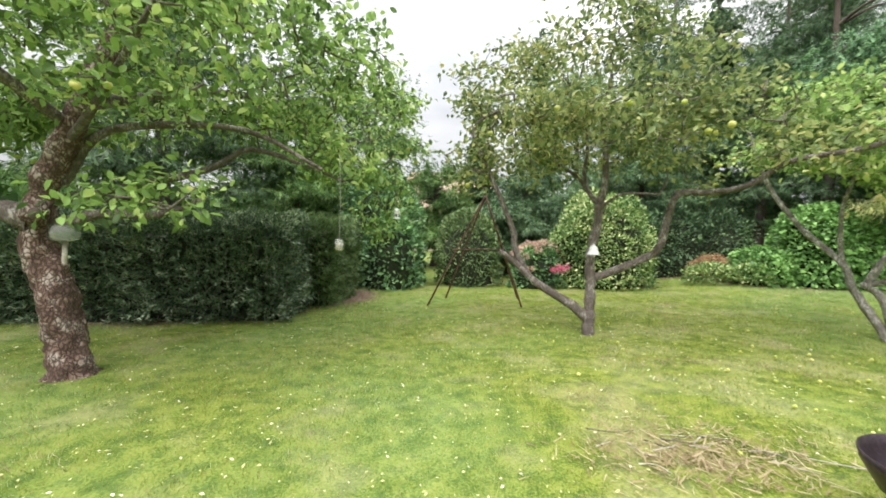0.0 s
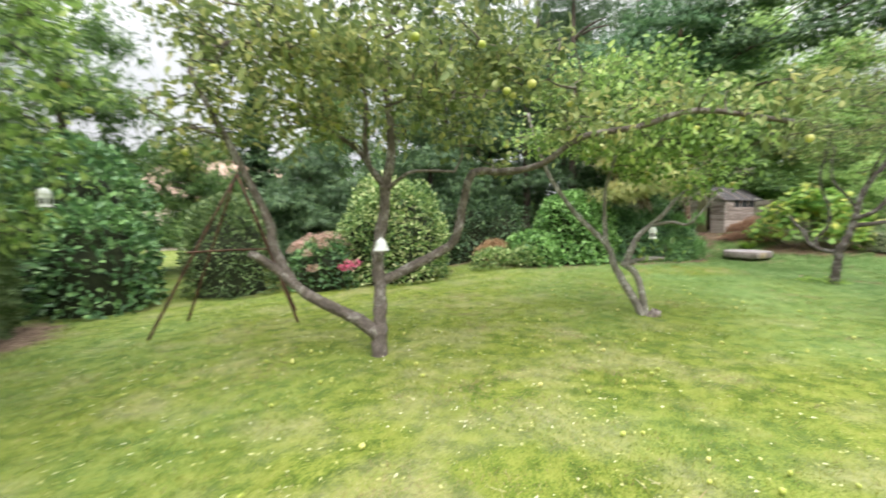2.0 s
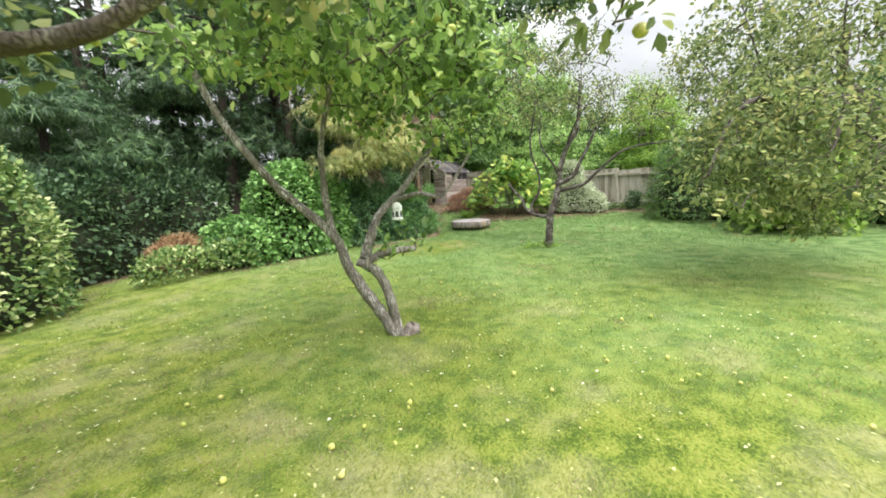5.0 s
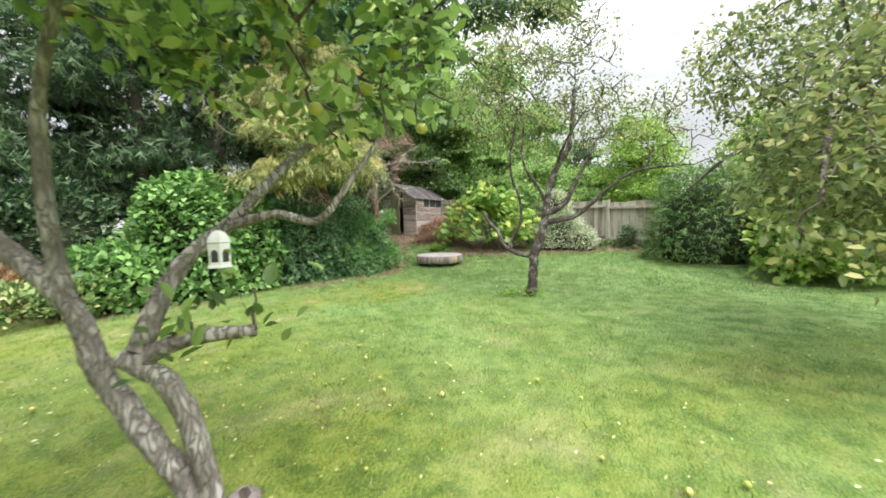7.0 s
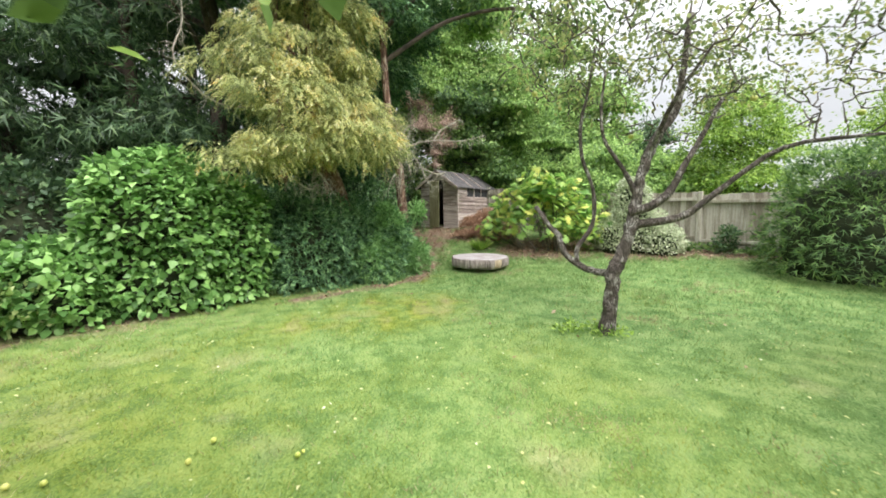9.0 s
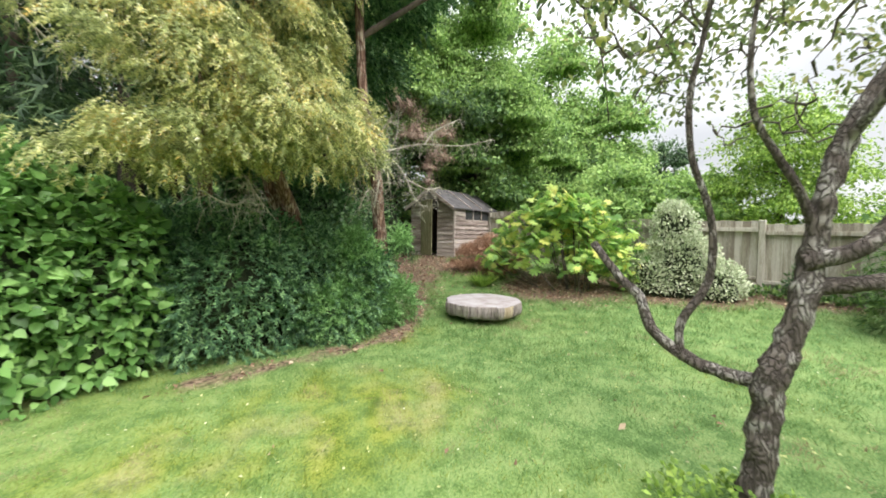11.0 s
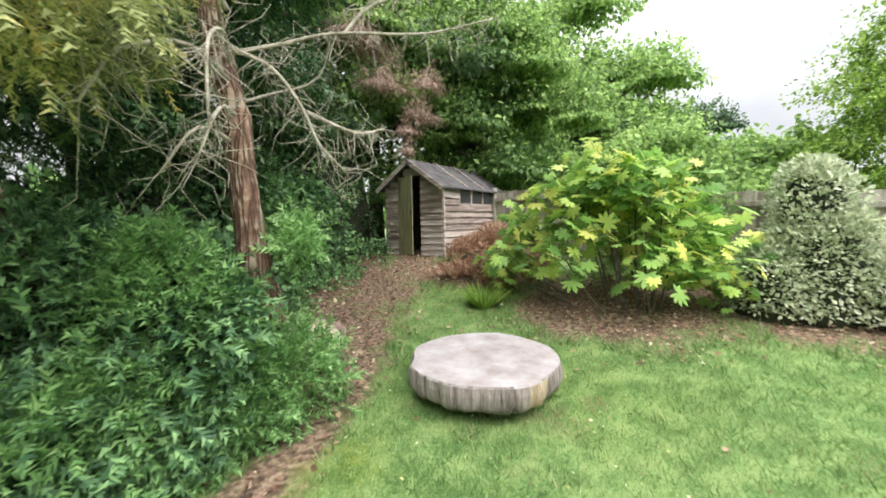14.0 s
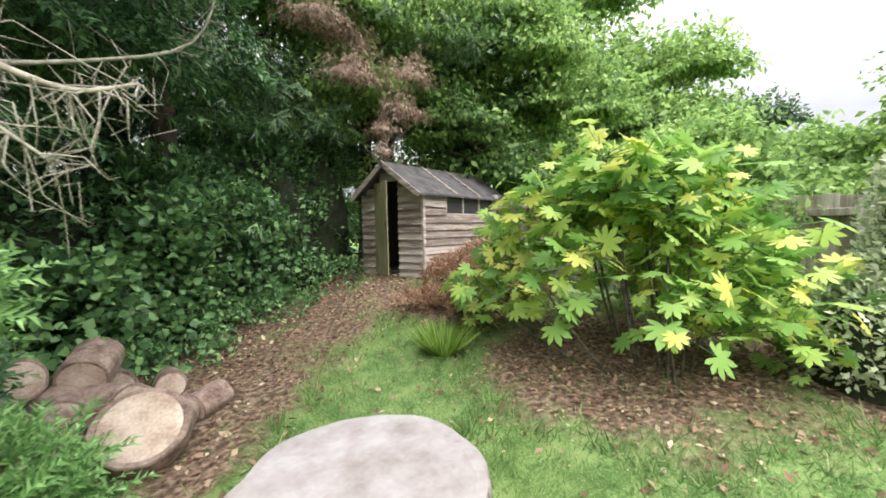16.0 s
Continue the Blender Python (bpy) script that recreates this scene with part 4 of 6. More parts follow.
bush("clipped_hedge", "dark green clipped yew hedge with a flat top", "hedge", [("box", G(-6.35, 6.55), (3.2, 0.85, 0.84), 5)], 13500, 0.25, HEDGE_LEAF, FROND, 0.55, 0.1, 0.14, 0.22, 0.45)
bush("conifer_hedge", "lighter green clipped conifer hedge end", "hedge", [("box", G(-3.5, 8.3), (0.85, 0.95, 0.86), 0)], 4500, 0.2, HEDGE_LEAF_B, FEATHER, 0.5, 0, 0.12, 0.16)
bush("laurel_shrub", "tall glossy dark green laurel shrub", "shrub", [("dome", G(-2.5, 11.2), (1.35, 1.2, 2.1), 0), ("dome", G(-2.0, 10.4), (0.9, 0.8, 1.3), 0)], 6500, 0.13, LAUREL_LEAF, OVAL, 0.2)
bush("round_shrub", "rounded dark grey-green shrub at the lawn's edge", "shrub", [("dome", G(0.1, 11.2), (1.0, 0.9, 1.42), 0)], 5000, 0.09, HEDGE_LEAF_B, LEAF2, 0.3)
bush("variegated_shrub", "large dome-shaped variegated light green shrub", "shrub", [("dome", G(4.0, 11.4), (1.5, 1.4, 1.75), 0), ("dome", G(3.4, 11.2), (1.1, 1.0, 1.4), 0)], 17000, 0.095, VARIEG_LEAF, OVAL, 0.3, 0.1, 0.24, 0.3)
bush("bright_climber", "large bright green lobed-leaf climber covering a low hedge", "shrub", [("dome", G(9.5, 10.85), (1.05, 1.05, 1.42), 0), ("dome", G(10.2, 10.6), (0.8, 0.85, 1.2), 0), ("dome", G(8.35, 11.1), (0.9, 0.9, 0.7), 0)], 17500, 0.105, VINE_LEAF, HEART, 0.1, 0.3, 0.22, 0.3)
bush("dark_evergreen", "broad dark evergreen shrub in the shade of the trees", "shrub", [("dome", G(7.0, 13.2), (1.5, 0.9, 1.5), 0), ("dome", G(5.9, 13.0), (1.0, 0.8, 1.3), 0), ("dome", G(8.4, 13.0), (1.0, 0.8, 1.35), 0)], 11000, 0.12, DARK_LEAF, LEAF2, 0.1, 0.1, 0.35, 0.4)
bush("yew_hedge", "dense dark green feathery yew hedge beside the path", "hedge", [("dome", G(11.6, 10.75), (1.35, 1.25, 1.08), 0), ("dome", G(12.7, 10.3), (1.1, 1.05, 0.98), 0), ("dome", G(12.9, 9.8), (0.6, 0.6, 0.7), 0), ("dome", G(10.9, 10.9), (0.8, 0.9, 1.0), 0)], 15500, 0.19, YEW_LEAF, FROND, 0.0, 0.3, 0.2, 0.26, 0.55)
bush("silver_shrub", "pale silver variegated shrub by the fence", "shrub", [("dome", G(18.3, 5.9), (0.65, 0.75, 0.85), 0), ("dome", G(18.1, 6.3), (0.5, 0.5, 0.6), 0), ("dome", G(18.2, 5.2), (0.5, 0.55, 0.45), 0), ("dome", G(18.35, 5.95, 0.7), (0.42, 0.45, 0.78), 0)], 17000, 0.066, EUO_LEAF, LEAF2, 0.3)
bush("dark_conifer_shrub", "large dark conifer shrub in front of the fence", "shrub", [("dome", G(16.9, 2.0), (1.2, 1.5, 1.5), 0), ("dome", G(16.3, 0.0), (1.5, 1.5, 1.7), 0), ("dome", G(16.0, -2.2), (1.6, 1.6, 2.2), 0)], 15000, 0.2, MID_LEAF, FAN3, 0.15, 0.25, 0.3, 0.35)
bush("bright_shrub", "light green maple-like shrub on the lawn edge", "shrub", [("dome", G(14.7, 0.7), (1.0, 0.9, 1.15), 0), ("dome", G(14.3, 0.1), (0.9, 0.9, 1.5), 0)], 3600, 0.15, LIGHT_LEAF, LOBED, 0.1, 0.2, 0.3, 0.5, core=False)
bush("fence_hazel", "leafy light green shrub between the fatsia and the fence", "shrub", [("dome", G(19.15, 7.3), (0.45, 0.9, 1.45), 0), ("dome", G(19.3, 8.2), (0.4, 0.6, 1.2), 0)], 5200, 0.09, OVER_LEAF, OVAL, 0.2, 0.1, 0.5, 0.6, core=False)
bush("rust_fern", "rust-brown withered fern clump", "fern", [("dome", G(7.35, 11.75), (0.7, 0.45, 0.42), 0), ("dome", G(7.9, 11.3), (0.45, 0.4, 0.3), 0)], 3200, 0.16, BROWN_LEAF, FAN3, 0.7, core=False)
bush("low_border_plants", "low green border plants at the lawn edge", "plants", [("dome", G(6.9, 11.0), (0.8, 0.5, 0.4), 0), ("dome", G(7.7, 10.6), (0.5, 0.4, 0.4), 0)], 2200, 0.09, VARIEG_LEAF, LEAF2, 0.5, core=False)
bush("withered_fern_bed", "reddish withered fern fronds beside the shed", "fern", [("dome", G(18.9, 10.9), (0.75, 0.4, 0.3), 0), ("dome", G(18.3, 10.2), (0.6, 0.6, 0.2), 0), ("dome", G(19.6, 10.7), (0.8, 0.4, 0.4), 0), ("dome", G(18.7, 9.6), (0.5, 0.5, 0.25), 0), ("dome", G(17.95, 9.7), (0.55, 0.5, 0.2), 0), ("dome", G(17.9, 10.6), (0.5, 0.45, 0.16), 0)], 8500, 0.13, PALE_BROWN, FAN3, 0.9, depth=0.35, core=False)

bush("foot_weeds", "low yellow-green weeds round an apple tree's foot", "plants", [("dome", G(11.6, 5.2), (0.3, 0.28, 0.07), 0), ("dome", G(11.45, 5.55), (0.25, 0.2, 0.06), 0)], 420, 0.05, LIGHT_LEAF, LEAF2, 0.6, core=False)
bush("fence_border", "straggling low plants along the fence foot", "plants", [("dome", G(18.55, 4.4), (0.25, 0.7, 0.12), 0), ("dome", G(18.3, 3.0), (0.3, 0.8, 0.14), 0)], 900, 0.09, MID_LEAF, LEAF2, 0.6, core=False)
hyd = bush("hydrangea", "hydrangea with faded dusky-pink flower heads", "shrub", [("dome", G(2.0, 10.7), (0.75, 0.6, 0.8), 0)], 1600, 0.11, LAUREL_LEAF, OVAL, 0.2)
for i in range(42):
    a, e = rng.uniform(0, 6.28), rng.uniform(0.1, 1.4)
    c = np.array((2.0, 10.7, 0.45)) + np.array((math.cos(a) * math.cos(e) * 0.78, math.sin(a) * math.cos(e) * 0.6, math.sin(e) * 0.85))
    q = c + unit(rng.normal(size=(60, 3))) * 0.11 * (1, 1, 0.7)
    pinkish = i < 4
    if pinkish:
        q += (2.35 + 0.1 * i - c[0], 10.15 - c[1], 0.55 + 0.08 * (i % 2) - c[2])
    scatter("flower_head", LEAF2, q, rng.normal(size=(60, 3)), q - q.mean(0), np.full(60, 0.05), PINK if pinkish else DUSKY, hyd)


# ---- woodland round the garden ----
def wood_tree(name, label, base, height_m, trunk_r, lobes, n, size, material, shape=LEAF2, droop=0.2, bark=DARK_BARK, lean=(0, 0), clear=0.75, group="trees round the garden", lump=0.5, branches=8):
    t = thing(name, base, label, "tree", group)
    b = Vector(base)
    top = b + Vector((lean[0], lean[1], height_m * 0.92))
    line = [b - Vector((0, 0, 0.1)), b.lerp(top, 0.3) + Vector((0.1, 0.06, 0)), b.lerp(top, 0.65), top]
    limb("trunk", line, trunk_r, trunk_r * 0.2, bark, t, 8, 4, trunk_r * 0.3)
    for i in range(branches):
        s = rng.uniform(0.3, 0.9)
        a = rng.uniform(0, 6.28)
        p = b.lerp(top, s)
        L = height_m * 0.2 * (1.2 - s)
        limb("branch", [p, p + Vector((math.cos(a) * L * 0.5, math.sin(a) * L * 0.5, L * 0.25)), p + Vector((math.cos(a) * L, math.sin(a) * L, L * 0.3))], trunk_r * 0.3, 0.02, bark, t, 5, 3)
    pos, out = [], []
    vol = np.array([r[0] * r[1] + r[1] * r[2] + r[0] * r[2] for _, r in lobes])
    for (c, r), k in zip(lobes, (n * vol / vol.sum()).astype(int)):
        p, o = shell_points("ball", c, r, k, lump, 0.8, 0.9 * min(r), 0, False)
        pos.append(p), out.append(o)
    pos, out = np.concatenate(pos), np.concatenate(out)
    gap = np.array([noise.noise(Vector(q) * 0.7 + Vector((9, 2, 4))) for q in pos])
    keep = (gap > -clear) & (pos[:, 2] > base[2] + 0.1)
    pos, out = pos[keep], out[keep]
    m = len(pos)
    d = out * 0.6 + rng.normal(size=(m, 3)) * 0.7 - (0, 0, droop)
    up = out * 0.5 + rng.normal(size=(m, 3)) * 0.5 + (0, 0, 0.7)
    scatter("crown", shape, pos, d, up, size * rng.uniform(0.6, 1.4, m), material, t)
    return t


def lobes_round(base, h, spread, low=0.25, k=9, tall=1.0):
    out = []
    for i in range(k):
        s = (i + 0.5) / k
        a = i * 2.4
        w = spread * (0.55 + 0.45 * math.sin(math.pi * (0.25 + 0.7 * s)))
        out.append(((base[0] + math.cos(a) * w * 0.55, base[1] + math.sin(a) * w * 0.55, base[2] + h * (low + (0.92 - low) * s)),
                    (w * 0.72, w * 0.72, h * 0.21 * tall)))
    return out


def lobes_cone(base, h, spread, low=0.08, k=9):
    return [((base[0] + 0.1 * math.sin(i * 2), base[1], base[2] + h * (low + (1 - low) * (i + 0.4) / k)), (spread * (1.05 - (i + 0.4) / k), spread * (1.05 - (i + 0.4) / k), h * 0.75 / k)) for i in range(k)]


for x, y, h, s, mt, lo in ((-9.5, 10.5, 8.0, 2.8, MID_LEAF, .1), (-6.0, 12.5, 7.5, 2.6, DARK_LEAF, .1), (-7.6, 9.2, 8.5, 2.4, DARK_LEAF, .1), (-10.5, 3.5, 8.5, 2.6, DARK_LEAF, .1), (-3.6, 14.5, 7.0, 2.2, MID_LEAF, .12), (-12.5, 5.5, 9.0, 3.0, MID_LEAF, .1),
                           (5.2, 18.5, 9.0, 2.6, MID_LEAF, .1), (8.2, 16.8, 9.5, 2.4, DARK_LEAF, .06), (10.5, 14.3, 8.5, 2.3, DARK_LEAF, .06), (13.0, 15.0, 10.5, 2.6, DARK_LEAF, .05),
                           (6.5, 14.6, 4.2, 1.9, DARK_LEAF, .05), (2.4, 15.2, 4.0, 1.8, DARK_LEAF, .05), (4.6, 14.6, 3.6, 1.6, DARK_LEAF, .05), (-1.2, 17.0, 4.4, 1.7, MID_LEAF, .05), (1.6, 13.6, 2.6, 1.2, DARK_LEAF, .05), (-4.8, 10.8, 4.2, 1.6, MID_LEAF, .05), (15.5, 14.6, 5.0, 1.9, LAUREL_LEAF, .05), (17.5, 15.2, 9.5, 2.4, DARK_LEAF, .05), (15.0, 19.0, 13.5, 3.0, DARK_LEAF, .05), (20.0, 18.5, 14.0, 3.2, DARK_LEAF, .05)):
    b = G(x, y)
    wood_tree("woodland_tree", "tall leafy dark woodland tree behind the garden", b, h, 0.2, lobes_round(b, h, s, lo), 9500, 0.27, mt, FAN3, 0.45, clear=0.6)
for x, y, h, s in ((8.6, 20.0, 13.0, 2.0), (11.0, 18.0, 14.0, 1.9), (4.2, 22.0, 12.0, 1.7), (0.9, 19.5, 7.5, 1.5)):
    b = G(x, y)
    wood_tree("conifer", "tall dark conifer behind the garden", b, h, 0.22, lobes_cone(b, h, s), 10000, 0.26, DARK_LEAF, LEAF2, 0.7)
for x, y, h in ((11.3, 12.6, 12.0), (12.6, 16.2, 13.0), (15.8, 17.0, 13.0), (9.4, 18.5, 13.0), (15.6, 13.4, 11.5)):
    b = G(x, y)
    lb = [((b[0] + rng.normal() * 1.3, b[1] + rng.normal() * 1.3, b[2] + h * s), (1.5, 1.5, 0.75)) for s in (0.42, 0.5, 0.58, 0.66, 0.75, 0.85, 0.95)]
    wood_tree("pine_tree", "tall pine with a bare reddish-brown trunk and airy needles", b, h, 0.2, lb, 9000, 0.2, DARK_LEAF, FAN3, 0.2, clear=0.3, branches=18)
for x, y, h, s, mt in ((25.0, 8.5, 3.5, 1.9, OVER_LEAF), (25.0, 5.9, 3.0, 1.8, OVER_LEAF), (23.8, 3.5, 4.8, 1.9, LIGHT_LEAF), (25.0, -1.2, 4.6, 2.2, LIGHT_LEAF), (28.5, 11.0, 5.0, 2.4, MID_LEAF), (24.0, -5.5, 5.5, 2.6, MID_LEAF), (33.0, 7.2, 5.7, 1.7, DARK_LEAF), (22.0, 12.5, 6.0, 1.8, MID_LEAF), (22.5, 16.0, 11.0, 2.8, MID_LEAF), (26.5, 14.6, 12.5, 3.0, OVER_LEAF), (28.5, 11.9, 10.5, 2.8, OVER_LEAF), (29.5, 9.4, 7.3, 2.4, OVER_LEAF)):
    b = G(x, y)
    wood_tree("hedgerow_tree", "light green leafy tree beyond the garden fence", b, h, 0.14, lobes_round(b, h, s, 0.08, 15, 1.25) if mt is LIGHT_LEAF else lobes_round(b, h, s, 0.08, 9), 28000 if mt is LIGHT_LEAF or h > 7 else 13500, 0.1 if mt is LIGHT_LEAF else (0.2 if h > 7 else 0.16), mt, droop=0.45, clear=0.9)

# far woods that close the horizon
fw = 26000
fa, fr = rng.uniform(0, 2 * math.pi, fw), rng.uniform(45, 70, fw)
fp = np.stack([8 + fr * np.cos(fa), 6 + fr * np.sin(fa), rng.uniform(0.3, 1, fw) ** 0.8 * (5.0 + 2.5 * np.sin(fa * 7) + 1.5 * np.sin(fa * 17 + 1))], 1)
far = scatter("far_woods", LEAF2, fp, rng.normal(size=(fw, 3)), rng.normal(size=(fw, 3)), rng.uniform(1.2, 2.6, fw), MID_LEAF, None)
tagged(far, "distant belt of green woods beyond the gardens", "woods", kind="stuff")

# the yew with the bare lower branches
yew = thing("yew_tree", G(13.6, 9.85), "tall conifer with a reddish peeling trunk and bare dead lower branches", "tree")
YT = [(13.79, 9.72, 0.12), (13.67, 9.66, 0.8), (13.51, 9.65, 1.5), (13.47, 9.68, 2.31), (13.42, 9.74, 2.74), (13.38, 9.85, 3.4), (13.35, 9.95, 5.0), (13.4, 10.0, 8.0)]
limb("trunk", YT, 0.12, 0.06, YEW_BARK, yew, 12, 6, 0.05, 0.2)
limb("stem", [(12.62, 10.4, 0.2), (12.45, 10.2, 1.5), (12.12, 10.15, 2.25), (11.7, 10.2, 3.1), (11.2, 10.2, 4.6)], 0.13, 0.05, YEW_BARK, yew, 10, 5, 0.04)
limb("stem", [(12.4, 10.6, 0.2), (12.3, 10.4, 1.6), (12.05, 10.4, 2.6), (11.95, 10.5, 4.0), (12.0, 10.6, 6.0)], 0.11, 0.05, YEW_BARK, yew, 10, 5, 0.04)
DEAD = [[(11.4, 10.8, 3.4), (10.5, 11.0, 3.3), (9.75, 10.7, 3.7), (9.9, 10.7, 4.3), (9.85, 10.7, 5.0)], [(13.5, 10.0, 2.5), (14.3, 10.6, 2.9), (15.05, 10.7, 3.3), (15.3, 10.75, 4.0), (15.2, 10.8, 4.8)], [(13.42, 9.74, 2.8), (13.73, 9.5, 2.92), (13.96, 9.21, 3.0), (14.31, 8.69, 2.99), (14.6, 8.3, 3.1)], [(13.45, 9.7, 2.85), (13.61, 9.48, 2.72), (13.72, 9.32, 2.46), (13.78, 9.22, 2.2), (13.95, 9.15, 2.02)],
        [(13.45, 9.7, 2.75), (13.25, 9.4, 2.8), (13.0, 9.1, 2.6), (12.9, 8.95, 2.2)], [(13.42, 9.72, 2.9), (13.1, 9.2, 3.1), (12.8, 8.8, 3.1)], [(13.47, 9.68, 2.4), (13.2, 9.4, 2.35), (13.0, 9.3, 2.0)],
        [(14.0, 9.18, 3.0), (14.2, 9.1, 3.25), (14.6, 8.9, 3.5)], [(13.47, 9.68, 2.6), (13.1, 9.5, 2.7), (12.7, 9.3, 2.5), (12.5, 9.2, 2.2)], [(13.45, 9.7, 3.1), (13.0, 9.4, 3.3), (12.5, 9.3, 3.2), (12.2, 9.3, 2.9)], [(13.47, 9.68, 2.2), (13.15, 9.55, 2.25), (12.9, 9.5, 1.95)], [(13.75, 9.3, 2.42), (14.0, 9.1, 2.3), (14.2, 9.0, 2.35)], [(12.2, 10.7, 1.6), (11.7, 10.1, 2.0), (11.2, 9.7, 1.9), (10.7, 9.5, 2.05)], [(11.9, 10.5, 2.1), (11.5, 9.9, 2.25), (11.3, 9.5, 2.1), (11.35, 9.35, 1.9)]]
for d in DEAD:
    limb("dead_branch", d, 0.017, 0.006, DEADWOOD, yew, 6, 4, label="bleached bare dead branch")
tv, tf = [], []
for d in DEAD:
    pts = smooth_line(d, 5)
    for q in pts[3:]:
        for _ in range(4):
            e = q + Vector(rng.normal(size=3) * 0.115) - Vector((0, 0, 0.09))
            m = q.lerp(e, 0.5) + Vector(rng.normal(size=3) * 0.04)
            v, f = tube_data([q, m, e, e + Vector(rng.normal(size=3) * 0.08)], 0.0032, 0.0012, 4, 0)
            k = len(tv)
            tv += [tuple(a) for a in v]
            tf += [(a + k, b + k, c + k) for a, b, c in f]
part("twig_tangle", np_mesh("twig_tangle", tv, tf), DEADWOOD, yew, "pale tangled dead twigs")["kind"] = "stuff"


def hanging(parent, lobes, n, size, material, droop=0.7, shape=SPRAY, depth=0.5, name="crown", lump=0.3):
    pos, out = [], []
    vol = np.array([r[0] * r[1] + r[1] * r[2] + r[0] * r[2] for _, r in lobes])
    for (c, r), k in zip(lobes, (n * vol / vol.sum()).astype(int)):
        p, o = shell_points("ball", c, r, k, lump, 1.4, depth, 0, False)
        pos.append(p), out.append(o)
    pos, out = np.concatenate(pos), np.concatenate(out)
    m = len(pos)
    d = out * np.array((1, 1, 0.3)) + rng.normal(size=(m, 3)) * 0.45 - (0, 0, droop)
    up = out * 0.6 + (0, 0, 0.8) + rng.normal(size=(m, 3)) * 0.3
    return scatter(name, shape, pos, d, up, size * rng.uniform(0.6, 1.3, m), material, parent)


hanging(yew, [((13.3, 10.6, 5.4), (1.9, 1.4, 1.6)), ((14.2, 11.4, 4.6), (1.5, 1.3, 1.5)), ((12.4, 11.0, 6.2), (2.0, 1.6, 1.8)), ((13.4, 10.4, 7.6), (1.7, 1.5, 1.8)), ((12.6, 11.6, 3.6), (1.6, 1.0, 1.2)), ((10.9, 11.3, 5.8), (1.6, 1.4, 1.6)), ((14.6, 10.2, 6.4), (1.6, 1.6, 1.3)), ((14.4, 12.0, 3.5), (1.4, 0.8, 0.9)), ((15.6, 12.8, 3.9), (1.3, 0.8, 1.1)), ((13.2, 11.9, 2.7), (1.2, 0.7, 0.8))], 12800, 0.32, YEW_LEAF, shape=FROND)
limb("high_limb", [(13.4, 9.9, 4.6), (14.2, 8.9, 5.4), (15.0, 7.6, 5.6), (15.6, 6.4, 5.0), (15.8, 5.9, 4.3)], 0.05, 0.012, DARK_BARK, yew, 7, 5)
limb("high_limb", [(15.0, 7.6, 5.6), (15.2, 7.0, 4.9), (15.3, 6.8, 4.1), (15.25, 6.7, 3.3)], 0.02, 0.006, DARK_BARK, yew, 6, 5)
hanging(yew, [((14.7, 8.3, 5.7), (1.1, 1.1, 0.6)), ((15.4, 6.8, 5.3), (1.0, 1.0, 0.6)), ((15.25, 6.75, 3.7), (0.3, 0.3, 0.5)), ((15.8, 6.0, 4.4), (0.35, 0.35, 0.5))], 900, 0.12, MID_LEAF, 0.7, OVAL, 0.8, "overhanging_leaves", 0.5)
limb("high_limb", [(13.4, 9.95, 5.2), (14.4, 8.8, 6.6), (15.2, 7.2, 7.0), (15.8, 5.8, 6.9)], 0.05, 0.015, DARK_BARK, yew, 7, 5)
hanging(yew, [((14.5, 8.8, 6.7), (1.3, 1.3, 1.2)), ((15.2, 7.2, 6.6), (1.2, 1.2, 1.0)), ((15.7, 5.9, 6.7), (0.9, 0.9, 0.8)), ((14.2, 9.6, 8.0), (1.5, 1.4, 1.2))], 3600, 0.17, DARK_LEAF, 0.5, LEAF2, 1.0, "high_crown", 0.6)
limb("high_limb", [(15.2, 7.2, 7.0), (16.2, 6.4, 7.7), (17.2, 5.4, 7.6)], 0.03, 0.01, DARK_BARK, yew, 6, 5)
limb("high_limb", [(14.4, 8.8, 6.6), (15.8, 8.0, 7.9), (17.0, 7.2, 8.6)], 0.03, 0.01, DARK_BARK, yew, 6, 5)
hanging(yew, [((16.2, 6.6, 7.7), (1.5, 1.4, 0.8)), ((17.0, 5.6, 7.3), (1.1, 1.0, 0.8)), ((16.6, 7.4, 8.4), (1.5, 1.3, 0.8)), ((15.4, 8.4, 8.4), (1.4, 1.3, 1.0))], 6500, 0.14, MID_LEAF, 0.5, LEAF2, 1.1, "airy_crown", 0.8)
def clumped(parent, lobes, clumps, per, radius, size, material, shape=FEATHER, name="crown"):
    """Foliage in drooping mops: each clump is a tuft of sprays that fan out and sag."""
    cen, out = [], []
    vol = np.array([r[0] * r[1] + r[1] * r[2] + r[0] * r[2] for _, r in lobes])
    for (c, r), k in zip(lobes, (clumps * vol / vol.sum()).astype(int)):
        p, o = shell_points("ball", c, r, k, 0.3, 1.4, 0.35, 0, False)
        cen.append(p), out.append(o)
    cen, out = np.repeat(np.concatenate(cen), per, 0), np.repeat(np.concatenate(out), per, 0)
    m = len(cen)
    d = unit(out * (0.8, 0.8, 0.5) + rng.normal(size=(m, 3)) * 0.6 + (0, 0, 0.1))
    reach = rng.uniform(0.1, 0.9, (m, 1))
    pos = cen + d * reach * radius - np.array((0, 0, 0.55 * radius)) * reach ** 2
    along = d * (1, 1, 0.5) - (0, 0, 1) * (0.25 + 0.9 * reach)
    return scatter(name, shape, pos, along, d + (0, 0, 0.7) + rng.normal(size=(m, 3)) * 0.25, size * rng.uniform(0.6, 1.25, m), material, parent)


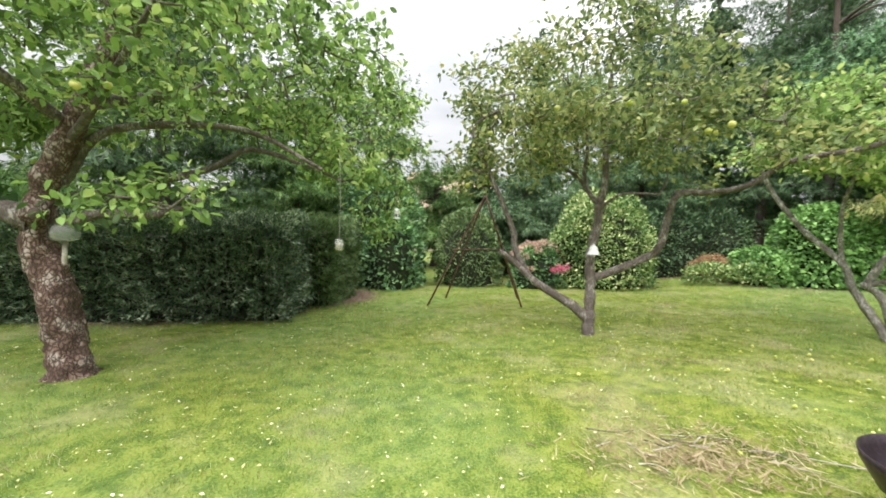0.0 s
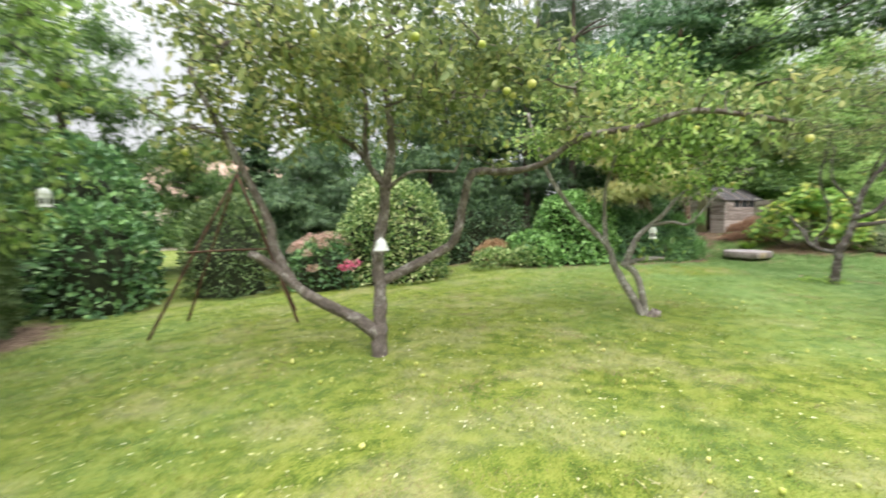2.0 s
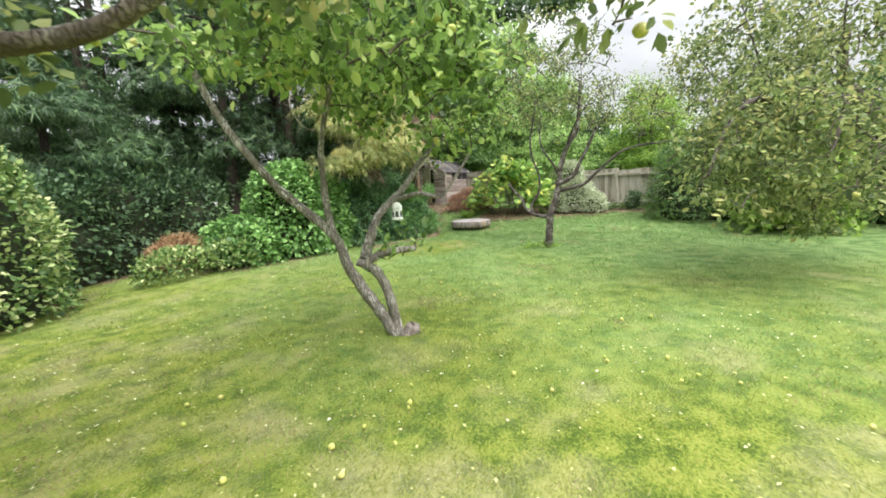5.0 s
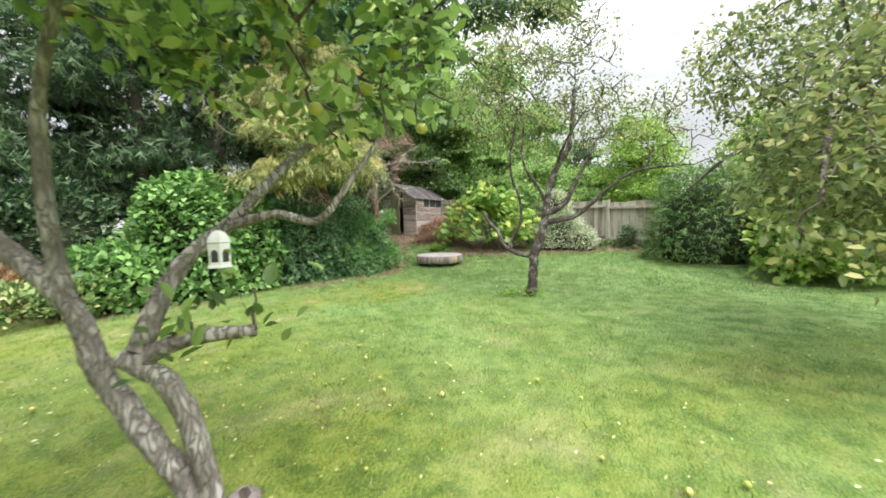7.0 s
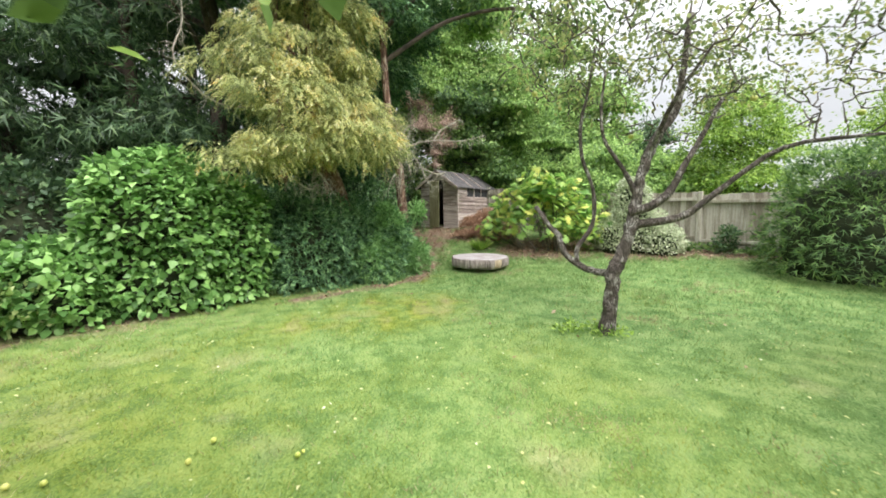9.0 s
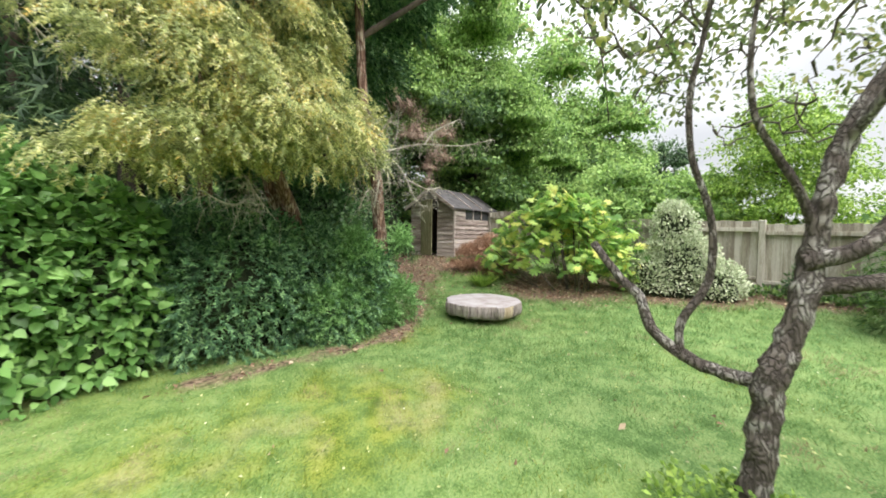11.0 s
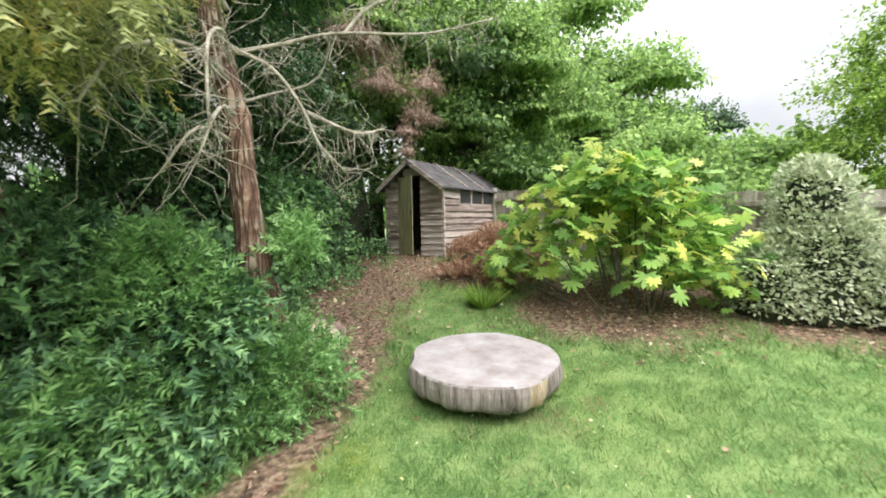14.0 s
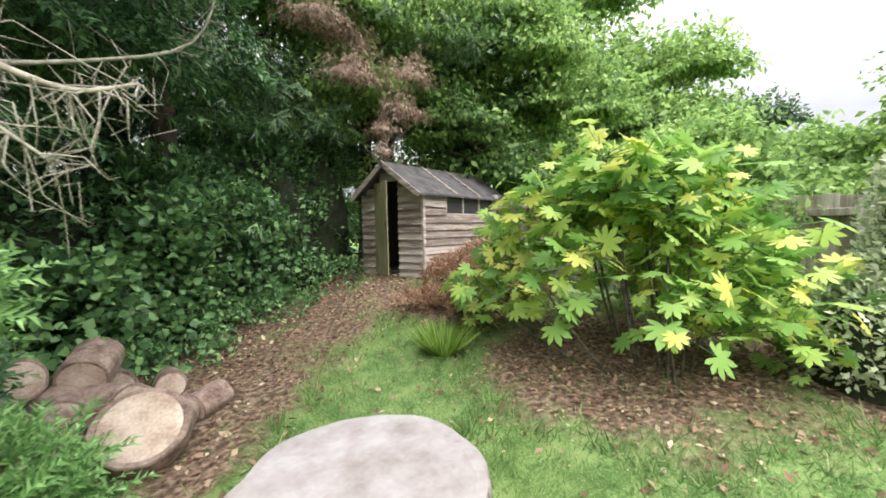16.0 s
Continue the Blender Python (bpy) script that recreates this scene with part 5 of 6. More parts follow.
gold = thing("golden_cypress", G(11.6, 11.0), "golden yellow-green cypress with drooping sprays above the hedge", "tree")
limb("trunk", [G(11.6, 11.0, -0.1), (11.55, 10.9, 1.5), (11.5, 10.8, 3.0), (11.5, 10.8, 5.5)], 0.12, 0.04, YEW_BARK, gold, 10, 4)
clumped(gold, [((11.0, 9.5, 2.5), (1.05, 0.7, 0.45)), ((12.0, 9.4, 2.55), (0.95, 0.7, 0.45)), ((11.5, 9.8, 3.2), (1.6, 0.9, 0.6)), ((10.3, 9.75, 2.3), (0.7, 0.55, 0.35)), ((11.6, 10.1, 4.1), (1.4, 0.9, 0.7)), ((11.5, 9.15, 2.8), (1.0, 0.5, 0.4)), ((10.6, 9.9, 3.6), (0.9, 0.7, 0.6)), ((11.8, 9.9, 4.9), (1.1, 0.8, 0.6))], 680, 24, 0.25, 0.17, GOLD_LEAF, FINE_FROND)
bush("conifer_undergrowth", "mixed green undergrowth between the conifer and the shed", "shrub", [("dome", G(14.3, 11.9), (0.8, 0.6, 1.0), 0), ("dome", G(15.3, 12.35), (0.8, 0.55, 1.2), 0), ("dome", G(16.6, 12.9), (0.8, 0.5, 1.2), 0)], 7500, 0.1, LAUREL_LEAF, HEART, 0.1, 0.1, 0.45, 0.55, core=False)
# drooping trees behind and over the shed
ivy = bush("ivy_thicket", "dark thicket of ivy and bramble beside the shed", "thicket", [("dome", G(15.6, 13.3), (1.5, 0.9, 1.7), 0), ("dome", G(17.2, 13.8), (1.3, 0.9, 2.0), 0), ("dome", G(14.1, 13.0), (1.3, 0.9, 1.5), 0), ("dome", G(18.3, 14.1), (1.3, 0.8, 2.2), 0)], 30000, 0.1, LAUREL_LEAF, LEAF2, 0.1, 0.2, 0.6, 0.5)
bush("ground_ivy", "low trailing ivy along the thicket's foot", "ivy", [("dome", G(16.6, 12.4), (1.2, 0.5, 0.25), 20), ("dome", G(15.0, 11.8), (0.9, 0.4, 0.22), 10), ("dome", G(17.8, 12.9), (0.8, 0.5, 0.35), 0)], 2600, 0.07, LAUREL_LEAF, LEAF2, 0.4, core=False)
over_tree = wood_tree("overhanging_tree", "big drooping tree leaning over the shed", G(20.6, 15.0), 10.5, 0.22, [((19.0, 13.6, 4.3), (1.26, 1.08, 1.35)), ((20.4, 13.3, 4.6), (1.53, 0.99, 1.76)), ((21.8, 12.8, 3.8), (1.35, 0.90, 1.89)), ((18.2, 14.0, 5.6), (1.53, 1.17, 1.89)), ((20.2, 14.0, 6.6), (1.89, 1.44, 2.16)), ((18.3, 13.6, 3.6), (0.81, 0.63, 1.22)), ((22.8, 12.2, 3.2), (1.17, 0.99, 1.76)), ((21.6, 13.4, 7.6), (1.71, 1.35, 1.89)), ((20.0, 14.6, 9.0), (1.71, 1.44, 1.89)), ((23.2, 12.8, 5.4), (1.35, 1.08, 1.89)), ((17.0, 14.8, 7.4), (1.53, 1.26, 2.03)), ((24.6, 11.6, 3.4), (1.26, 1.08, 1.89)), ((21.0, 13.6, 2.2), (1.98, 0.81, 1.62)), ((22.6, 12.0, 6.6), (1.44, 1.26, 2.16)), ((22.2, 12.4, 8.8), (1.44, 1.26, 2.03)), ((23.4, 11.2, 4.6), (1.26, 1.08, 1.76)), ((22.9, 11.0, 5.6), (1.35, 1.17, 2.03)), ((23.3, 9.9, 4.2), (1.08, 0.90, 1.62)), ((21.2, 12.2, 9.6), (1.44, 1.26, 1.62)), ((19.2, 13.2, 5.8), (1.4, 0.9, 1.6)), ((21.2, 12.8, 5.8), (1.4, 1.0, 1.8)), ((19.4, 13.6, 7.8), (1.6, 1.1, 1.6))], 100000, 0.13, OVER_LEAF, LEAF2, 0.9, clear=1.1, lump=0.55)
hanging(over_tree, [((18.4, 12.6, 4.3), (0.8, 0.5, 0.9)), ((18.9, 12.5, 3.5), (0.5, 0.4, 0.5)), ((18.0, 12.9, 5.2), (0.9, 0.6, 0.6)), ((18.8, 12.4, 3.1), (0.3, 0.25, 0.35)), ((19.7, 12.4, 4.6), (0.8, 0.35, 0.6)), ((19.3, 12.3, 3.9), (0.7, 0.3, 0.4))], 5200, 0.12, WITHERED, 1.2, FAN3, 0.6, "withered_foliage")


# ---- the shed ----
def box(x0, y0, z0, x1, y1, z1, bev=0.004):
    bm = bmesh.new()
    bmesh.ops.create_cube(bm, size=1)
    bm.transform(Matrix.Translation(((x0 + x1) / 2, (y0 + y1) / 2, (z0 + z1) / 2)) @ Matrix.Diagonal((x1 - x0, y1 - y0, z1 - z0, 1)))
    if bev:
        bmesh.ops.bevel(bm, geom=bm.edges[:], offset=bev, segments=1, affect="EDGES")
    return bm


SX, SY, SL, SW = 18.8, 11.5, 2.6, 1.5
SZ = 0.93
EAVE, APEX = 2.40, 2.92
shed = thing("garden_shed", (SX + SL / 2, SY + SW / 2, SZ), "weathered grey lapped-board garden shed with felt roof and door ajar", "shed")


def waney_board(length, h, seed, top=None):
    """A lapped board, its lower edge wavy and thicker; along x, front towards -y, foot at z 0."""
    bm = bmesh.new()
    n = 14
    rows = []
    for i in range(n + 1):
        x = length * i / n
        w = 0.018 * noise.noise(Vector((x * 3, seed * 7.7, 0))) + 0.006 * noise.noise(Vector((x * 11, seed * 3.1, 5)))
        t = h if top is None else top(x)
        rows.append([bm.verts.new(c) for c in ((x, -0.05, w - 0.016), (x, -0.008, t), (x, 0.004, t), (x, 0.0, w - 0.012))])
    for a, b in zip(rows, rows[1:]):
        for k in range(4):
            bm.faces.new((a[k], b[k], b[(k + 1) % 4], a[(k + 1) % 4]))
    bm.faces.new(rows[0])
    bm.faces.new(rows[-1][::-1])
    bmesh.ops.recalc_face_normals(bm, faces=bm.faces[:])
    return bm


def wall_boards(name, m, spans_at, count, h, parent_label=""):
    """A shed wall of lapped boards. spans_at(z0, z1): the stretches of wall at that height."""
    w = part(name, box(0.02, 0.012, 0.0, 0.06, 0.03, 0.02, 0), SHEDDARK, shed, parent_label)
    for i in range(count):
        z = i * h
        for j, (a, b) in enumerate(spans_at(z, z + h)):
            if b - a < 0.05:
                continue
            bm = waney_board(b - a, h + 0.012, i + 10 * j + len(name))
            bm.transform(m @ Matrix.Translation((a, 0, z)))
            part("board", bm, SHEDWOOD, w)
    return w


WH = EAVE - SZ
slope = (APEX - EAVE) / (SW / 2)
DOOR0, DOOR1 = 0.55, 1.14


def front_spans(z0, z1):
    cut = max(0.0, (z1 - WH) / slope)
    a, b = cut, SW - cut
    if z0 > 1.68:
        return [(a, b)]
    return [(a, min(DOOR0, b)), (max(DOOR1, a), b)]


def side_spans(z0, z1):
    if z1 > 1.08 and z0 < 1.46:
        return [(0, 0.62), (2.25, SL)]
    return [(0, SL)]


front_m = Matrix.Translation((SX, SY, SZ)) @ Matrix.Rotation(radians(90), 4, "Z") @ Matrix.Scale(-1, 4, (0, 1, 0))
wall_boards("front_wall", front_m, front_spans, 15, 0.13, "gable wall of lapped boards")
wall_boards("side_wall", Matrix.Translation((SX, SY, SZ)), side_spans, 11, 0.134)
# dark inner faces: the shade behind door and boards is in their colour
part("dark_backing", box(SX + 0.03, SY + 0.035, SZ, SX + SL - 0.03, SY + 0.055, SZ + 1.04, 0), SHEDDARK, shed)
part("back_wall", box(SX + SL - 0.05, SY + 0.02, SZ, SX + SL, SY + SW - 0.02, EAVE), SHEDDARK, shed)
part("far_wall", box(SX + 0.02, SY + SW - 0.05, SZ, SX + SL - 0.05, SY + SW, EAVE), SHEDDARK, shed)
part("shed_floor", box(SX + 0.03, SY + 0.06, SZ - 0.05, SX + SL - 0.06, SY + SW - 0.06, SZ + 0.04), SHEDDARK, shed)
for px, py in ((SX - 0.012, SY - 0.03), (SX - 0.012, SY + SW - 0.03)):
    part("corner_post", box(px - 0.02, py - 0.012, SZ - 0.05, px + 0.04, py + 0.045, EAVE - 0.01), SHEDWOOD, shed)
for py in (SY + DOOR0 - 0.03, SY + DOOR1):
    part("door_post", box(SX - 0.02, py, SZ, SX + 0.05, py + 0.03, SZ + 1.72), SHEDWOOD, shed)
for s in (-1, 1):
    bm = bmesh.new()
    half = SW / 2 + 0.12
    dz = slope * half
    ym = SY + SW / 2
    prof = [(ym, APEX + 0.02), (ym + s * half, APEX + 0.02 - dz), (ym + s * half, APEX - 0.015 - dz), (ym, APEX - 0.015)]
    nseg = 10
    rows = []
    for i in range(nseg + 1):
        x = SX - 0.2 + (SL + 0.35) * i / nseg
        rows.append([bm.verts.new((x, y, z + 0.014 * noise.noise(Vector((x * 1.3, y * 3, 1))))) for y, z in prof])
    for a, b in zip(rows, rows[1:]):
        for k in range(4):
            bm.faces.new((a[k], b[k], b[(k + 1) % 4], a[(k + 1) % 4]))
    bm.faces.new(rows[0]), bm.faces.new(rows[-1][::-1])
    bmesh.ops.recalc_face_normals(bm, faces=bm.faces[:])
    roof = part("roof_slope", bm, FELT, shed, "sagging dark felt roof slope")
    for x in (SX + 0.85, SX + 1.6):
        bm = box(-0.02, 0, 0, 0.02, half * math.hypot(1, slope) - 0.03, 0.02, 0.003)
        bm.transform(Matrix.Translation((x, ym, APEX + 0.022)) @ Matrix.Rotation(s * -math.atan(slope) if s > 0 else math.pi - -math.atan(slope), 4, "X") if s > 0 else
                     Matrix.Translation((x, ym, APEX + 0.022)) @ Matrix.Rotation(math.pi, 4, "Z") @ Matrix.Rotation(-math.atan(slope), 4, "X"))
        part("batten", bm, SHEDWOOD, roof)
    bm = box(-0.012, 0, -0.09, 0.012, half * math.hypot(1, slope) + 0.02, 0.0, 0.003)
    turn = Matrix.Identity(4) if s > 0 else Matrix.Rotation(math.pi, 4, "Z")
    bm.transform(Matrix.Translation((SX - 0.215, ym, APEX + 0.03)) @ turn @ Matrix.Rotation(-math.atan(slope), 4, "X"))
    part("barge_board", bm, SHEDWOOD, shed)
dm = Matrix.Translation((SX - 0.03, SY + DOOR1, SZ + 0.02)) @ Matrix.Rotation(radians(-22), 4, "Z")
bm = box(0.014, -0.56, 0.8, 0.03, -0.02, 0.89)
bm.transform(dm)
door = part("door", bm, DOORWOOD, shed, "mossy green-grey plank door, ajar")
for i in range(4):
    bm = box(-0.012, -0.585 + i * 0.146, 0, 0.012, -0.585 + i * 0.146 + 0.142, 1.64 - 0.004 * i, 0.004)
    bm.transform(dm)
    part("plank", bm, DOORWOOD, door)
for z in (0.3, 1.3):
    bm = box(-0.03, -0.56, z, -0.0125, -0.02, z + 0.09)
    bm.transform(dm @ Matrix.Translation((0.043, 0, 0)))
    part("ledge", bm, DOORWOOD, door)
bm = box(-0.03, -0.56, 0.85, -0.012, -0.53, 0.93)
bm.transform(dm)
part("latch", bm, RUST, door, "rusty latch")
win = part("window", box(SX + 0.6, SY - 0.02, SZ + 1.06, SX + 2.27, SY + 0.03, SZ + 1.09), SHEDWOOD, shed, "dark cobwebbed window")
for a, b, c, d in ((0.6, 1.41, 2.27, 1.45), (0.6, 1.09, 0.64, 1.41), (2.23, 1.09, 2.27, 1.41), (1.13, 1.09, 1.17, 1.41), (1.68, 1.09, 1.72, 1.41)):
    part("frame_bar", box(SX + a, SY - 0.025, SZ + b, SX + c, SY + 0.02, SZ + d), SHEDWOOD, win)
for a, c in ((0.64, 1.13), (1.17, 1.68), (1.72, 2.23)):
    part("pane", box(SX + a, SY, SZ + 1.09, SX + c, SY + 0.006, SZ + 1.41, 0), DARKGLASS, win)

# ---- fence ----
fence = thing("panel_fence", G(18.86, 4.46), "weathered grey feather-board panel fence with posts", "fence")
FD = Vector((0.30, 0.954, 0)).normalized()
F0 = Vector((18.86, 4.46, 0))
fm = Matrix.Rotation(math.atan2(FD.y, FD.x), 4, "Z")
BAY = 1.83
for i in range(-6, 5):
    p = F0 + FD * (BAY * i)
    z = float(height(p.x, p.y))
    bm = box(-0.055, -0.05, -0.05, 0.055, 0.05, 1.44, 0.012)
    bm.transform(Matrix.Translation((p.x, p.y, z)) @ fm)
    part("post", bm, FENCEWOOD, fence)
    if i == 4:
        break
    q = F0 + FD * (BAY * (i + 0.5))
    z = float(height(q.x, q.y))
    base_m = Matrix.Translation((p.x, p.y, z)) @ fm
    for z0, z1, proud in ((1.18, 1.26, 0.045), (0.22, 0.29, 0.045), (-0.05, 0.16, 0.03)):
        bm = box(0.06, -0.02, z0, BAY - 0.06, proud, z1, 0.005)
        bm.transform(base_m)
        part("rail", bm, FENCEWOOD, fence)
    for k in range(13):
        x = 0.062 + k * 0.1315
        bm = box(x, -0.042 + 0.008 * (k % 2), 0.12, x + 0.138, -0.024 + 0.008 * (k % 2), 1.40 + 0.012 * rng.normal(), 0.003)
        bm.transform(base_m)
        part("board", bm, FENCEWOOD, fence)
post_plant = bush("fence_plant", "small dark shrub against the fence", "shrub", [("dome", G(18.45, 3.85), (0.22, 0.25, 0.4), 0)], 500, 0.09, DARK_LEAF, LEAF2, 0.3, core=False)

# ---- slab table ----
SC = (14.93, 8.57)
slab = thing("tree_slab_table", G(*SC), "thick round sawn tree slab used as a low table", "table")
sg = float(height(*SC))


def slab_outline(n=72):
    out = []
    for i in range(n):
        a = 2 * math.pi * i / n
        r = 0.665 + 0.03 * math.sin(2 * a + 0.6) + 0.012 * math.sin(5 * a) + 0.008 * math.sin(8 * a) + 0.012 * noise.noise(Vector((math.cos(a) * 4, math.sin(a) * 4, 0)))
        out.append((r, a))
    return out


bm = bmesh.new()
rings = []
for z, k, rag in ((0.5, 0.90, 0), (0.497, 0.985, 0), (0.482, 1.0, 0.4), (0.42, 1.01, 1), (0.36, 1.0, 1), (0.325, 0.985, 1), (0.292, 0.94, 1), (0.292, 0.6, 0)):
    ring = []
    for r, a in slab_outline(144):
        w = r * k + rag * 0.034 * noise.noise(Vector((math.cos(a) * 20, math.sin(a) * 20, z * 2)))
        ring.append(bm.verts.new((SC[0] + w * math.cos(a), SC[1] + w * math.sin(a), z + (0.02 * noise.noise(Vector((math.cos(a) * 6, math.sin(a) * 6, 3))) if z < 0.3 else 0.004 * noise.noise(Vector((math.cos(a) * 3, math.sin(a) * 3, 3)))))))
    rings.append(ring)
for ra, rb in zip(rings, rings[1:]):
    for i in range(144):
        bm.faces.new((ra[i], rb[i], rb[(i + 1) % 144], ra[(i + 1) % 144]))
bm.faces.new(rings[0])
bm.faces.new(rings[-1][::-1])
bmesh.ops.recalc_face_normals(bm, faces=bm.faces[:])
me = bpy.data.meshes.new("slab")
for f in bm.faces:
    c = f.calc_center_median()
    ang = math.atan2(c.y - SC[1], c.x - SC[0])
    f.material_index = 0 if c.z > 0.49 else (2 if -2.2 < ang < -1.85 else 1)
bm.to_mesh(me)
bm.free()
for m_ in (SAWN, SLABBARK, SPLIT):
    me.materials.append(m_)
part("slab", me, None, slab)
limb("support_stump", [(SC[0], SC[1], sg - 0.08), (SC[0], SC[1], sg), (SC[0], SC[1], 0.3)], 0.15, 0.14, LOGBARK, slab, 14, 2)


# ---- logs ----
def log(c, r, length, yaw, pitch, label):
    t = thing("log", c, label, "log", "sawn logs in a heap")
    bm = bmesh.new()
    n = 28
    rings = []
    for x, k in ((0.003, 0.84), (0.0, 0.96), (0.012, 1.0), (length * 0.5, 1.03), (length - 0.012, 1.0), (length, 0.96), (length - 0.003, 0.84)):
        rings.append([bm.verts.new((x, math.cos(2 * math.pi * i / n) * r * k * (1 + 0.12 * noise.noise(Vector((math.cos(6.283 * i / n) * 1.6, math.sin(6.283 * i / n) * 1.6, c[0] * 3)))), math.sin(2 * math.pi * i / n) * r * k)) for i in range(n)])
    for a, b in zip(rings, rings[1:]):
        for i in range(n):
            bm.faces.new((a[i], b[i], b[(i + 1) % n], a[(i + 1) % n]))
    bmesh.ops.recalc_face_normals(bm, faces=bm.faces[:])
    bm.transform(pose(*c, 0, pitch, yaw))
    part("bark", bm, LOGBARK, t)
    for x, flip in ((0.001, 1), (length - 0.001, 0)):
        bm = bmesh.new()
        ring = [bm.verts.new((x, math.cos(2 * math.pi * i / n) * r * 0.87, math.sin(2 * math.pi * i / n) * r * 0.85)) for i in range(n)]
        bm.faces.new(ring if flip else ring[::-1])
        bm.transform(pose(*c, 0, pitch, yaw))
        part("cut_end", bm, LOGEND, t, "pale sawn end")
    return t


lg = float(height(14.5, 10.1))
log((14.41, 10.08, lg + 0.31), 0.26, 0.22, 70, 44, "thick short log disc leaning with a pale sawn face")
log((14.66, 10.36, lg + 0.13), 0.13, 0.30, 58, 4, "short barked log lying on its side")
log((14.88, 10.55, lg + 0.12), 0.12, 0.28, 20, -6, "small reddish barked log")
log((14.78, 10.72, lg + 0.30), 0.115, 0.30, 75, 8, "small reddish barked log lying across two others")
log((14.50, 10.66, lg + 0.22), 0.20, 0.42, 118, 6, "grey barked log lying in the heap")
log((14.12, 10.78, lg + 0.20), 0.20, 0.45, 80, 0, "short log with a pale cut end")
log((14.30, 11.05, lg + 0.42), 0.17, 0.40, 62, -14, "pale split log on top of the heap")
log((13.98, 11.10, lg + 0.50), 0.16, 0.40, 100, 10, "pale sawn log at the back of the heap")
log((14.52, 11.25, lg + 0.20), 0.19, 0.40, 95, 0, "grey barked log at the back of the heap")
log((13.92, 10.42, lg + 0.18), 0.18, 0.40, 65, 0, "short log under the conifer sprays")
bush("young_conifer_sprays", "bright green low conifer sprays beside the logs", "shrub", [("dome", G(13.2, 9.55), (0.45, 0.35, 0.4), 0), ("dome", G(13.7, 9.55), (0.4, 0.3, 0.4), 0), ("dome", G(13.3, 9.55), (0.3, 0.25, 0.5), 0), ("dome", G(13.7, 9.4, 1.15), (0.16, 0.16, 0.22), 0), ("dome", G(12.5, 9.5), (0.45, 0.3, 0.5), 0), ("dome", G(12.9, 9.6), (0.45, 0.35, 0.9), 0)], 5200, 0.19, YOUNG_YEW, FINE_FROND, 0.2, core=False)

# ---- fatsia ----
fat = thing("fatsia", G(17.75, 7.9), "fatsia bush with big lobed leaves, some turning yellow", "shrub")
tips = []
for i in range(110):
    a, e = rng.uniform(0, 6.28), rng.uniform(-0.02, 1.45)
    tip = np.array((17.72, 8.15, 0.92)) + np.array((math.cos(a) * math.cos(e) * 0.88, math.sin(a) * math.cos(e) * 1.72, math.sin(e) * 1.6)) * rng.uniform(0.62, 1.0)
    foot = np.array(on_ground(17.75 + 0.4 * math.cos(a) * math.cos(e), 7.9 + 0.7 * math.sin(a) * math.cos(e), -0.03))
    mid = foot + (tip - foot) * 0.5 + (0, 0, -0.05)
    if i % 6 == 0:
        limb("stem", [tuple(foot), tuple(mid), tuple(tip)], 0.016, 0.01, TWIG, fat, 5, 4)
    tips.append(tip)
lp, ld, lu, sv, sf = [], [], [], [], []
for tip in tips:
    for k in range(13):
        a, e = rng.uniform(0, 6.28), rng.uniform(-0.5, 1.0)
        d = np.array((math.cos(a) * math.cos(e), math.sin(a) * math.cos(e), math.sin(e)))
        q = tip + d * rng.uniform(0.12, 0.34) - (0, 0, 0.12 * (k % 3))
        v, f = tube_data([Vector(tip - (0, 0, 0.12 * (k % 3))), Vector(q)], 0.005, 0.004, 4, 0)
        n0 = len(sv)
        sv += [tuple(x) for x in v]
        sf += [(x + n0, y + n0, z + n0) for x, y, z in f]
        lp.append(q), ld.append(d * (1, 1, 0.4) + rng.normal(size=3) * 0.35 - (0, 0, 0.35)), lu.append((0.9 * d[0] + rng.normal() * 0.5, 0.9 * d[1] + rng.normal() * 0.5, 0.9))
part("leaf_stalk_mass", np_mesh("leaf_stalks", sv, sf), VINE_LEAF, fat)["kind"] = "stuff"
lp, ld, lu = np.array(lp), np.array(ld), np.array(lu)
scatter("leaves", FATSIA, lp, ld, lu, rng.uniform(0.16, 0.33, len(lp)), FATSIA_LEAF, fat)
tuft = thing("grass_tuft", G(16.9, 9.6), "clump of long bright grass on the path", "grass")
n = 260
a = rng.uniform(0, 6.28, n)
p0 = np.stack([16.9 + 0.1 * np.cos(a), 9.6 + 0.1 * np.sin(a), np.full(n, float(height(16.9, 9.6)))], 1)
scatter("long_grass", BLADE, p0, np.stack([np.cos(a) * 0.8, np.sin(a) * 0.8, rng.uniform(0.4, 1.2, n)], 1), np.tile((0, 0, 1.0), (n, 1)) + rng.normal(size=(n, 3)) * .2, rng.uniform(0.25, 0.45, n), LIGHT_LEAF, tuft)


